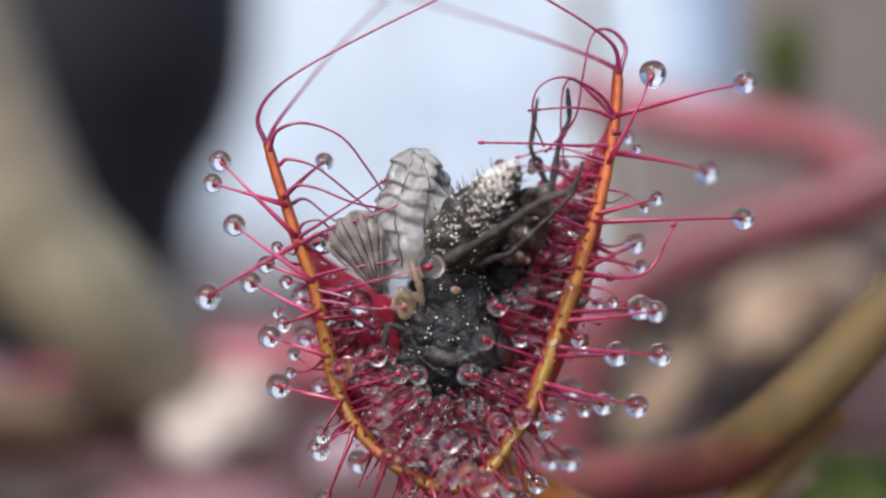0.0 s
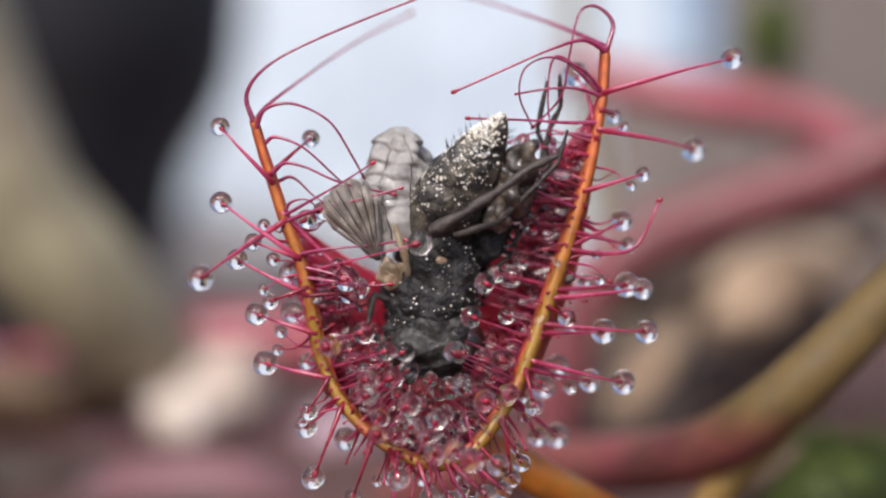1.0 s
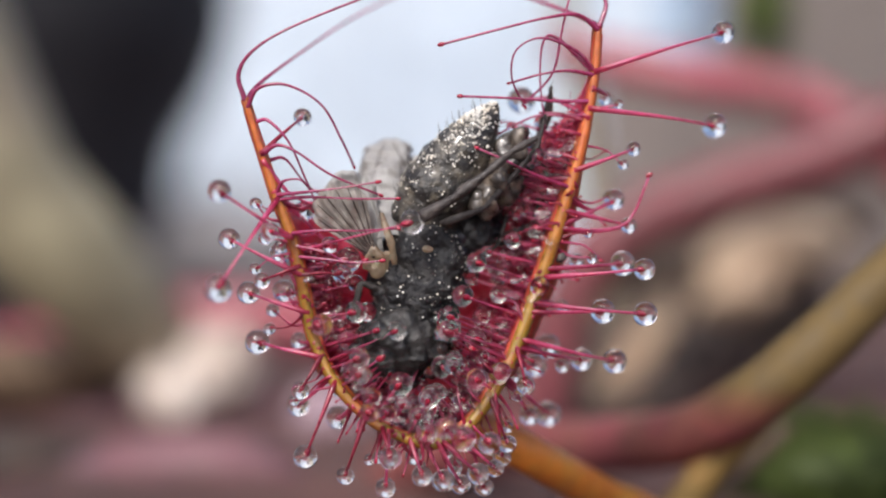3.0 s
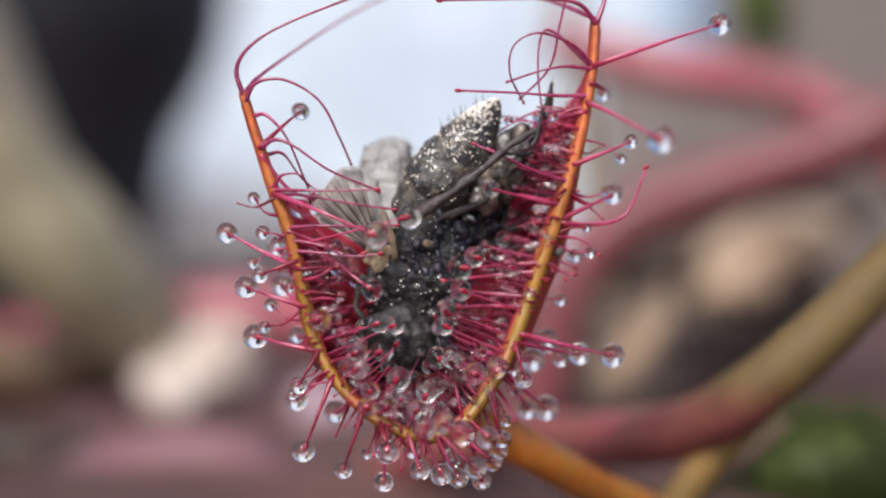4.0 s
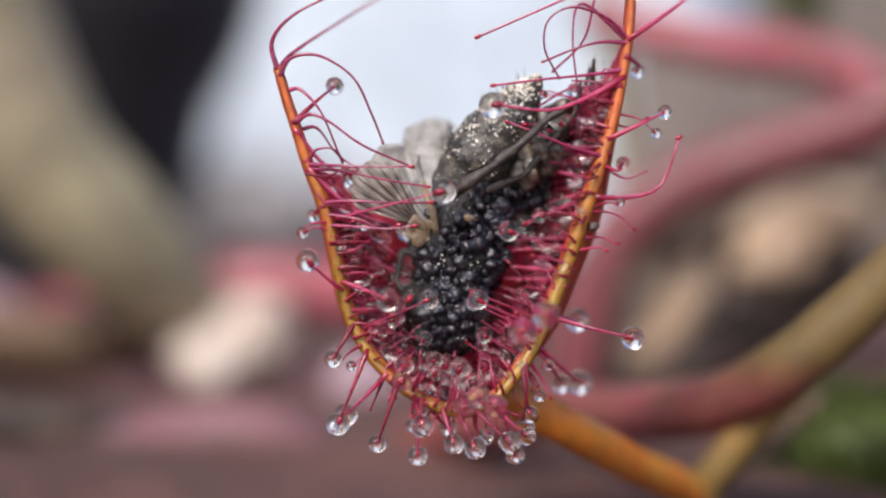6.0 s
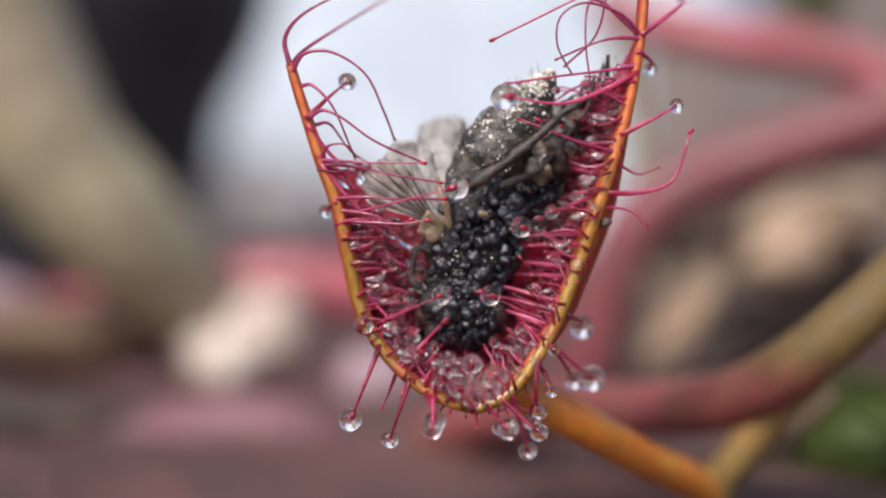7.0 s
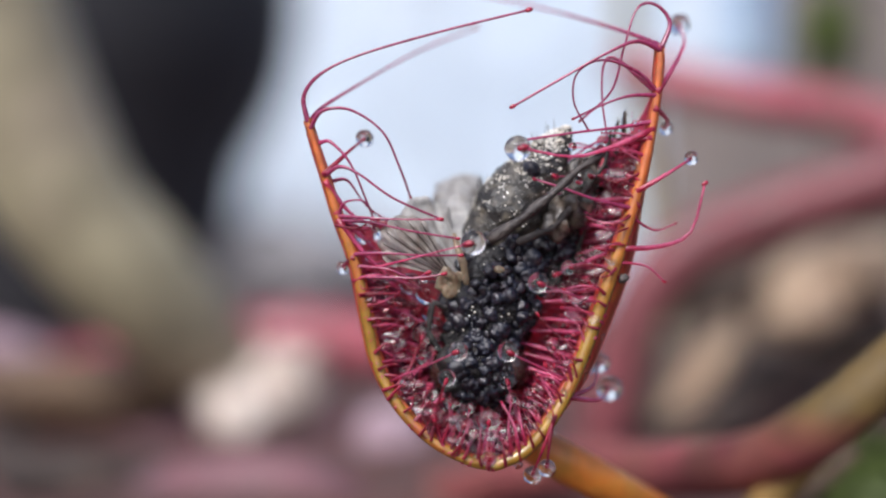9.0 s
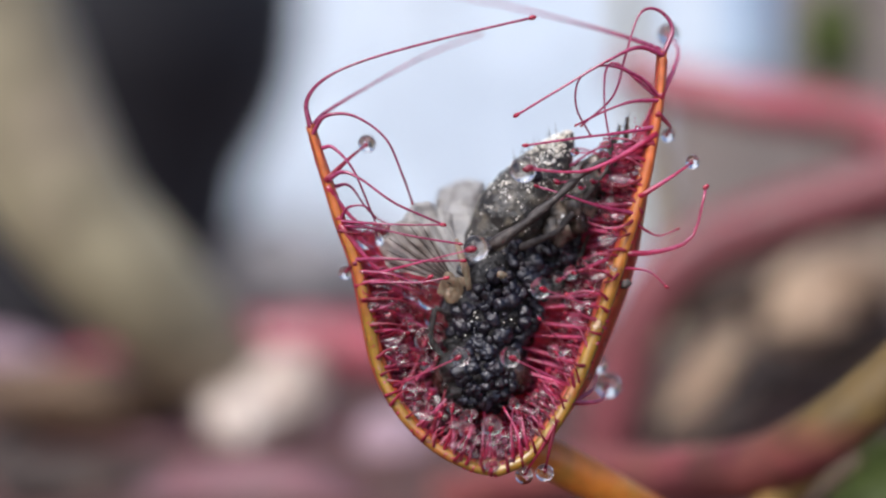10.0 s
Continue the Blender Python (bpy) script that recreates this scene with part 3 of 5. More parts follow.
def swinging(base, tip, drop, rows, **more):
    """A tentacle that swings in steps: rows of time and the point towards which its tip turns."""
    i = nearest_rim(base)
    base = RIM[i] + Vector((0, -0.05, 0))
    ob, at = tentacle(base, tip, drop=drop, **more)
    d0 = Vector(tip) - base
    keys = [(0.0, at)]
    for t, q in rows:
        turn = d0.rotation_difference(Vector(q) - base).to_matrix().to_4x4()
        if t > 0:
            keys.append((t, Matrix.Translation(base * MM) @ turn @ Matrix.Translation(-base * MM) @ at))
    if keys[-1][0] < 10:
        keys.append((10.0, keys[-1][1]))
    MOVES.append((ob, keys))
    return ob


# outer tentacles beside the left arm
swinging((-4.29, 0, 16.08), (-6.65, 0, 16.96), 0.32, [(0.5, (-6.03, 0, 17.47)), (1.0, (-5.57, 0, 17.76)), (1.5, (-4.10, -0.6, 18.01)), (2.1, (-2.26, -0.6, 16.20)), (3.0, (-1.50, 1, 14.04))])
closing((-4.14, 0, 15.07), (-6.43, 0.3, 17.74), 0.36, 0.1, 1.0)
closing((7.48, 0, 15.58), (12.42, 0.2, 15.77), 0.37, 0.15, 1.0)
closing((-3.21, 0, 13.60), (-5.97, 0.8, 15.46), 0.37, 2.5, 3.9)
swinging((-3.78, 0, 14.92), (-7.02, 1.6, 12.95), 0.45, [(2.5, (-6.13, 1.4, 12.83)), (3.0, (-4.96, -1.8, 12.66)), (3.6, (-2.07, -2.6, 15.06)), (4.2, (0.45, -1, 13.70)), (5.5, (-0.27, 0.6, 13.24)), (6.6, (-0.20, 1.2, 11.96))])
closing((-3.06, 0, 13.43), (-4.75, 0.2, 14.05), 0.30, 2.2, 3.9)
closing((-2.86, 0, 12.11), (-5.37, 0.8, 13.38), 0.36, 4.1, 4.7)
closing((-2.80, 0, 12.37), (-4.12, -0.1, 11.97), 0.27, 4.6, 5.3, dark=True)
closing((-2.51, 0, 10.68), (-4.66, 0.7, 11.42), 0.38, 5.4, 6.2)
closing((-2.59, 0, 11.40), (-3.60, 1.2, 12.79), 0.36, 4.6, 5.4)
closing((-2.43, 0, 10.58), (-3.47, 1.4, 11.43), 0.38, 5.5, 6.6)
closing((-1.94, 0, 9.25), (-4.34, 0.8, 9.63), 0.42, 4.7, 5.7)
closing((-2.04, 0, 9.76), (-2.95, 1.6, 9.63), 0.30, 5.0, 5.8)
closing((-2.15, 0, 9.25), (-2.76, -0.6, 8.10), 0.30, 6.6, 7.4, dark=True)
closing((-1.62, 0, 8.54), (-2.94, 1.4, 7.29), 0.38, 4.9, 5.6)
closing((-1.49, 0, 8.23), (-2.57, -0.8, 5.82), 0.39, 7.4, 8.1, dark=True)
closing((-0.92, 0, 7.52), (-1.53, 1.8, 6.76), 0.40, 5.7, 6.9)
closing((-0.51, 0, 6.91), (-1.19, -0.7, 5.08), 0.30, 8.0, 8.8, dark=True)
# below the lip
closing((0.10, 0, 6.71), (0.37, -1.6, 5.86), 0.37, 7.9, 8.8, dark=True)
closing((0.40, 0, 6.50), (0.23, -1, 4.70), 0.33, 6.6, 7.6)
closing((1.12, 0, 6.20), (1.48, -1.4, 5.19), 0.34, 6.0, 7.0)
closing((0.61, 0, 6.50), (1.23, 0.6, 5.48), 0.30, 5.9, 6.8)
closing((1.73, 0, 6.20), (2.21, -1.5, 5.05), 0.36, 6.2, 7.3)
closing((2.03, 0, 6.20), (2.85, -1, 4.80), 0.33, 5.4, 6.4)
closing((2.34, 0, 6.20), (3.40, -1.5, 5.25), 0.36, 6.6, 7.8)
closing((2.85, 0, 6.40), (4.07, -0.8, 5.30), 0.30, 7.4, 8.4)
closing((3.26, 0, 6.50), (3.78, 0.2, 4.46), 0.32, 7.6, 8.6)
swinging((4.17, 0, 7.62), (4.82, -0.9, 6.34), 0.30, [(7.5, (4.02, -0.9, 5.15)), (10.0, (3.44, -0.6, 5.16))], dark=True)
swinging((4.28, 0, 7.83), (4.43, -0.6, 5.69), 0.30, [(7.5, (3.61, -0.6, 4.49)), (10.0, (2.44, -0.6, 5.20))], dark=True)
# outer tentacles beside the right arm
closing((4.48, 0, 9.56), (5.20, -0.9, 8.28), 0.30, 4.0, 4.8, dark=True)
swinging((4.68, 0, 8.34), (5.68, 2.2, 6.76), 0.36, [(7.4, (5.68, 2.2, 6.76)), (8.8, (6.04, 2.4, 9.33)), (10.0, (5.88, 2.6, 9.62))])
swinging((4.79, 0, 8.23), (6.37, 2.4, 6.78), 0.45, [(7.6, (6.37, 2.4, 6.78)), (9.0, (6.12, 2.4, 8.47)), (10.0, (5.99, 2.4, 8.72))])
closing((5.09, 0, 9.56), (7.48, 1.4, 8.91), 0.38, 5.6, 6.8)
closing((5.30, 0, 9.56), (8.63, 1, 8.89), 0.41, 5.2, 6.6)
swinging((5.19, 0, 9.46), (6.36, 2, 9.38), 0.42, [(4.5, (6.32, 2, 9.33)), (5.5, (6.30, 2, 9.29)), (7.5, (5.75, 2, 8.72)), (8.5, (5.57, 2.2, 9.10)), (9.4, (5.55, 3.4, 9.65))])
closing((4.89, 0, 8.95), (5.85, 2.2, 8.62), 0.42, 5.2, 6.4)
closing((5.91, 0, 10.74), (7.88, 0.9, 10.77), 0.42, 2.8, 4.0)
closing((5.91, 0, 10.82), (9.43, 0.7, 10.78), 0.40, 2.7, 3.9)
closing((5.91, 0, 11.70), (6.35, -1, 11.45), 0.32, 2.4, 3.8, dark=True)
closing((6.42, 0, 12.11), (8.77, 1, 12.49), 0.42, 2.9, 4.0)
closing((6.42, 0, 12.01), (9.34, 0.9, 12.34), 0.36, 2.7, 3.9)
closing((7.13, 0, 14.25), (8.92, 1.5, 13.98), 0.28, 2.8, 4.2)
closing((7.03, 0, 13.84), (8.66, 1.2, 14.84), 0.36, 4.0, 4.9)
swinging((7.64, 0, 15.78), (9.33, 0.5, 16.48), 0.25, [(10.0, (9.00, 0.5, 17.11))])
swinging((7.95, 0, 18.23), (11.70, 2.8, 17.67), 0.43, [(2.5, (11.63, 2.8, 17.66)), (3.2, (12.60, 0, 17.51)), (4.0, (8.82, -3.2, 17.05)), (4.6, (7.30, -3.8, 16.86)), (5.6, (2.27, -1.6, 16.73)), (7.0, (3.08, -1.4, 17.22)), (8.5, (2.97, -1.2, 17.48)), (10.0, (2.86, -1.2, 16.80))])
swinging((8.21, 0, 19.45), (12.64, 0.8, 20.78), 0.38, [(4.4, (12.37, 0.8, 21.10)), (5.5, (11.25, 2, 21.71)), (7.0, (9.82, 3.4, 21.25)), (8.5, (9.46, 3.6, 22.42)), (9.2, (9.09, 3.6, 22.24)), (10.0, (8.69, 3.6, 22.03))])
swinging((7.58, 0, 17.72), (9.02, -0.5, 20.81), 0.46, [(0.5, (8.45, 2.1, 20.87)), (1.0, (7.14, 2.3, 20.49)), (2.5, (6.28, 2.6, 19.73)), (4.0, (5.02, 1.7, 16.53))])
swinging((8.05, 0, 18.63), (8.48, 1.6, 18.83), 0.25, [(10.0, (8.38, 1.6, 18.23))])
# a beaded tentacle behind the left arm that stays
swinging((-3.96, 0, 16.63), (-2.86, 1.2, 17.84), 0.31, [(10.0, (-2.86, 1.2, 17.84))], dark=True)
swinging((-3.45, 0, 13.41), (-3.63, 1.2, 13.14), 0.24, [(10.0, (-3.59, 1.2, 13.14))])
# beadless hooks on the outside of the right arm
swinging((7.13, 0, 13.74), (10.01, 0.4, 15.53), 0.0, [(10.0, (9.07, 0.3, 15.87))], bend=-0.28, bend_to=(0, 0, 1))
swinging((6.55, 0, 13.20), (8.14, 0.4, 12.62), 0.0, [(10.0, (8.14, 0.4, 12.62))], bend=0.15, bend_to=(0, 0, 1), thick=0.05, gland=0.08)
swinging((7.26, 0, 14.84), (8.59, 0.6, 14.74), 0.0, [(10.0, (8.59, 0.6, 14.74))], bend=-0.2, bend_to=(0, 0, 1), thick=0.05, gland=0.05)


# beaded tentacles inside the cup, which bend on to the fly and smear their beads there
def inner(tip, drop, t1, t2, long=1.0, **more):
    i = nearest_rim(tip)
    base = blade_point(i, 0.16)
    ob, at = tentacle(base, tip, drop=drop, long=long, bend=0.1, thick=0.06, **more)
    d0 = Vector(tip) - base
    goal = Vector((1.77, 3.6, 11.18)) + Vector((0, 0, 0.5 * (Vector(tip).z - 11)))
    turn = d0.rotation_difference(goal - base)
    axis, angle = turn.to_axis_angle()
    MOVES.append((ob, fold_rows(at, axis, math.degrees(angle), t1, t2)))


for row in (
    ((2.32, -2.4, 6.91), 0.37, 6.9, 7.8, 1.0),
    ((2.90, -2.4, 6.58), 0.40, 6.8, 7.7, 1.0),
    ((3.82, -1.9, 6.36), 0.38, 5.4, 6.4, 1.0),
    ((1.65, -2.2, 6.78), 0.33, 4.9, 5.8, 1.0),
    ((-2.03, -1.2, 10.42), 0.36, 4.0, 4.9, 1.6), ((-0.73, -1.6, 9.27), 0.34, 4.6, 5.6, 1.1), ((-0.70, -1.6, 8.72), 0.36, 5.0, 5.8, 1.1), ((-0.91, -0.8, 10.84), 0.37, 3.4, 4.6, 1.0), ((-1.52, -0.4, 12.73), 0.42, 2.6, 4.0, 1.0),
    ((3.02, -1.2, 11.40), 0.36, 4.0, 5.2, 1.0), ((2.58, -1.2, 10.17), 0.36, 3.6, 4.8, 1.0), ((3.46, -1.4, 8.46), 0.38, 4.6, 5.8, 1.0), ((2.30, -0.8, 8.83), 0.38, 3.8, 5.0, 1.0),
    ((1.82, -0.2, 9.48), 0.32, 2.8, 4.0, 1.0), ((0.10, -0.8, 9.23), 0.38, 4.6, 5.8, 1.0), ((0.69, -1.2, 8.28), 0.40, 5.0, 6.4, 1.0), ((-0.26, -1.6, 7.93), 0.30, 6.0, 7.2, 1.0), ((-0.34, -1.6, 7.38), 0.32, 6.4, 7.6, 1.2),
    ((1.37, -1.8, 7.27), 0.34, 5.4, 6.6, 1.0), ((3.52, -0.6, 9.82), 0.38, 3.0, 4.4, 1.0), ((4.13, -0.5, 9.81), 0.36, 2.6, 4.0, 1.0), ((4.64, 0.2, 12.82), 0.36, 2.0, 3.6, 1.0), ((3.99, 0.2, 12.88), 0.30, 2.4, 3.8, 1.0),
    ((-1.83, -0.3, 13.19), 0.27, 3.0, 4.2, 1.0), ((-2.43, 0.4, 15.18), 0.30, 1.4, 2.6, 1.0), ((-3.00, 0.6, 14.87), 0.34, 2.0, 3.4, 1.0), ((-1.43, 0, 12.21), 0.34, 4.0, 5.2, 1.0),
    ((-0.52, 0.2, 10.77), 0.32, 3.0, 4.4, 1.0), ((-1.22, -0.2, 9.78), 0.32, 4.0, 5.2, 1.0), ((1.11, -0.3, 8.78), 0.38, 4.4, 5.6, 1.0), ((0.51, 0.4, 9.73), 0.34, 3.2, 4.4, 1.0), ((2.94, -0.2, 8.77), 0.36, 4.2, 5.4, 1.0),
    ((4.43, 0.6, 13.84), 0.30, 2.0, 3.2, 1.0), ((5.24, 0.4, 14.66), 0.32, 2.6, 3.8, 1.0), ((5.67, 0.6, 15.70), 0.30, 1.8, 3.2, 1.0), ((6.21, 0.8, 16.53), 0.28, 2.2, 3.6, 1.0), ((5.04, 0.5, 17.75), 0.26, 1.4, 2.6, 1.0),
    ((4.41, 0.3, 11.38), 0.30, 3.0, 4.2, 1.0), ((3.81, 0.5, 10.54), 0.30, 3.4, 4.6, 1.0), ((0.29, -1.4, 7.31), 0.28, 5.6, 6.8, 1.0), ((1.89, -1, 7.85), 0.34, 5.2, 6.4, 1.0), ((-0.93, 0.4, 11.79), 0.28, 3.6, 4.8, 1.0),
):
    inner(row[0], row[1], row[2], row[3], long=row[4])
rnd = random.Random(31)
for k in range(46):
    a, f = rnd.uniform(0, 2 * math.pi), math.sqrt(rnd.random())
    centre, wide = Vector((1.71, 0, 8.92)), Vector((3.0, 0, 2.0))
    tip = centre + Vector((wide.x * f * math.cos(a), 0, wide.z * f * math.sin(a)))
    tip.y = rnd.uniform(-1.2, 0.4)
    t = rnd.uniform(3.0, 6.4)
    inner(tip, rnd.uniform(0.22, 0.38), t, t + 1.3)
for k in range(26):
    tip = Vector((5.32, 0, 16.88)).lerp(Vector((3.89, 0, 10.96)), rnd.random()) + Vector((rnd.uniform(-0.7, 0.8), rnd.uniform(-0.2, 1.2), 0))
    t = rnd.uniform(1.8, 5.0)
    inner(tip, rnd.uniform(0.18, 0.32), t, t + 1.3)
# beads that stay to the end
for tip, r in (((3.49, -1.3, 12.59), 0.34), ((2.42, -1.3, 10.17), 0.34), ((0.56, -1.3, 10.19), 0.31), ((1.70, -1.4, 7.74), 0.33), ((0.83, -1.4, 7.60), 0.28), ((1.70, -1.6, 6.48), 0.26), ((1.03, -1.3, 14.00), 0.42)):
    i = nearest_rim(tip)
    ob, at = tentacle(blade_point(i, 0.05), tip, drop=r, bend=0.06, thick=0.05, gland=0.06)


# ---- long arched tentacles at the tips ----
def arched(points, thick=0.07, gland=0.11, moves=(), dark=False, drop=0.0):
    """A long tentacle through the given points, rooted at the first; moves: rows of time and degrees turned in the leaf's plane."""
    base = Vector(points[0])
    bm = bmesh.new()
    n = 8 * len(points)
    pts = spline([Vector(p) - base for p in points], n)
    tube(bm, pts, [thick * (1.2 - 0.66 * min(1, k / (n * 0.5))) for k in range(n)], 8)
    at = mm_pose(base)
    ob = part("tentacle", bm, STALK_DARK if dark else STALK_LONG, leaf, "long arched beadless tentacle", at=at)
    way = (pts[-1] - pts[-3]).normalized()
    end = frame_at(Vector(points[-1]), way, (0.3, -1, 0.2))
    part("gland", head_mesh(gland * 0.78), None, ob, at=end)
    if drop:
        part("drop", drop_mesh(drop), None, ob, "clear round bead of sticky glue", at=end)
    if moves:
        MOVES.append((ob, [(t, at @ Matrix.Rotation(radians(a), 4, "Y")) for t, a in moves]))
    return ob


arched([(-4.79, 0, 18.38), (-4.95, 0, 19.32), (-4.35, -0.2, 20.11), (-2.92, -0.2, 20.84), (-0.08, 0, 21.77), (3.08, 0, 22.63)], 0.085, 0.15, [(0, -11), (1, -6), (2.5, -5), (4.5, -3.5), (7, -1), (8.5, 1), (10, 2)])
arched([(-4.79, 0.2, 18.36), (-4.33, 0.8, 18.99), (-3.06, 2, 19.96), (-0.97, 4, 21.41), (1.46, 6, 22.72)], 0.085, 0.16, [(0, -22), (1, -6), (2.5, -6), (5.5, -3), (10, 0)])
arched([(-4.71, 0, 18.14), (-4.24, -0.2, 18.77), (-3.22, -0.3, 18.78), (-2.07, -0.2, 17.98), (-1.47, 0.2, 16.68), (-1.12, 0.8, 15.68)], 0.075, 0.09, [(0, -15), (1, -9), (2.5, -6), (5, -3), (10, 0)])
arched([(-4.36, 0, 17.65), (-3.93, -0.3, 17.63), (-3.22, -0.4, 16.85), (-2.64, 0.2, 15.45), (-2.27, 1, 14.44)], 0.07, 0.09, [(0, -30), (1, -26), (2.0, -8), (4, 0), (10, 0)])
arched([(-4.20, 0, 16.43), (-3.63, -0.3, 16.76), (-2.91, -0.5, 16.48), (-1.70, -0.5, 15.63), (0.02, -0.2, 14.87)], 0.08, 0.12, [(0, -14), (1, -12), (2.5, -2), (10, 0)])
arched([(-3.93, 0.2, 16.27), (-3.37, 0.4, 16.28), (-2.57, 0.8, 15.26), (-1.13, 1.2, 14.44)], 0.065, 0.09, [(0, -16), (1, -12), (4, 0), (10, 0)])
arched([(-3.71, 0, 15.00), (-3.43, -0.2, 15.48), (-2.82, -0.3, 15.54), (-2.44, 0.2, 15.15)], 0.07, 0.08, [(0, -8), (2, 0), (10, 0)])
arched([(-3.75, 0, 15.00), (-2.50, -0.6, 14.91), (-1.28, -0.8, 14.86), (0.00, -0.9, 14.86)], 0.065, 0.13, [(0, -35), (1, -32), (2, -22), (4, -2), (10, 0)])
arched([(-3.59, 0, 14.84), (-2.51, -0.4, 14.75), (-0.89, -0.6, 14.42), (0.62, -0.6, 14.18)], 0.07, 0.1, [(0, -30), (2.5, -14), (4.5, 0), (10, 0)])
arched([(-3.24, 0, 13.61), (-2.10, -0.5, 13.66), (-0.68, -0.6, 13.58), (0.73, -0.4, 13.58)], 0.07, 0.13, [(0, -12), (2.5, -4), (10, 0)])
arched([(-3.04, 0, 12.80), (-1.90, -0.4, 12.81), (-0.79, -0.6, 12.81), (0.12, -0.7, 12.97)], 0.06, 0.13, [(0, 8), (10, 0)])
arched([(-3.14, 0, 13.20), (-1.90, -0.4, 13.11), (-0.99, -0.5, 12.81), (-0.44, -0.6, 13.01)], 0.055, 0.13, [(0, 10), (10, 0)])
# right tip
arched([(7.95, 0, 20.99), (7.01, -0.3, 21.23), (5.87, -0.5, 20.72), (4.36, -0.5, 19.83), (2.63, -0.4, 18.79)], 0.085, 0.14, [(0, 62), (0.3, 44), (0.6, 25), (1, 7), (2, 5), (2.5, 8), (4, 30), (4.5, 29), (5.5, 13), (7, 5), (8, 3), (10, 0)])
arched([(7.97, 0, 21.06), (8.31, 0.2, 22.01), (7.80, 0.2, 22.66), (7.10, 0, 22.48), (6.58, -0.2, 21.03), (6.14, 0, 19.53), (5.08, 0.6, 18.52)], 0.08, 0.09, [(0, -6), (10, 0)])
arched([(7.83, 0, 19.49), (7.03, -0.2, 20.21), (5.78, -0.4, 20.57), (4.89, -0.4, 20.09), (4.79, -0.2, 19.10), (5.37, 0.4, 18.13)], 0.065, 0.09, [(0, 7), (1, 4), (10, 0)])
arched([(7.79, 0, 19.36), (6.81, -0.3, 19.29), (5.89, -0.4, 18.98), (4.81, 0, 18.47)], 0.075, 0.09, [(0, 22), (1, 18), (4, 8), (10, 0)])
arched([(8.03, 0.2, 21.15), (7.06, 1.5, 21.80), (4.76, 4, 22.95), (1.77, 7, 24.22), (-0.58, 9, 25.12)], 0.09, 0.12, [(0, 4), (10, 0)])
arched([(7.67, 0, 19.53), (6.37, 0.2, 20.67), (5.90, 0.2, 20.47), (5.86, 0.2, 19.14), (6.15, 0.6, 17.53), (6.29, 1.2, 16.32)], 0.065, 0.09, [(0, 4), (10, 0)])
arched([(7.63, 0, 18.40), (6.42, -0.2, 18.18), (4.76, -0.5, 17.96), (2.94, -0.6, 17.69)], 0.08, 0.13, [(0, 9), (2, 10), (4, 10), (6.5, 0), (10, 0)])
arched([(7.56, 0, 17.89), (6.70, 0.4, 17.82), (5.71, 0.7, 17.70), (4.49, 1, 16.93)], 0.08, 0.12, [(0, 20), (2.5, 8), (10, 0)])
arched([(7.06, 0, 15.24), (5.58, -0.4, 15.54), (4.36, -0.5, 15.94), (3.36, -0.3, 16.25)], 0.08, 0.12, [(0, 10), (10, 0)])


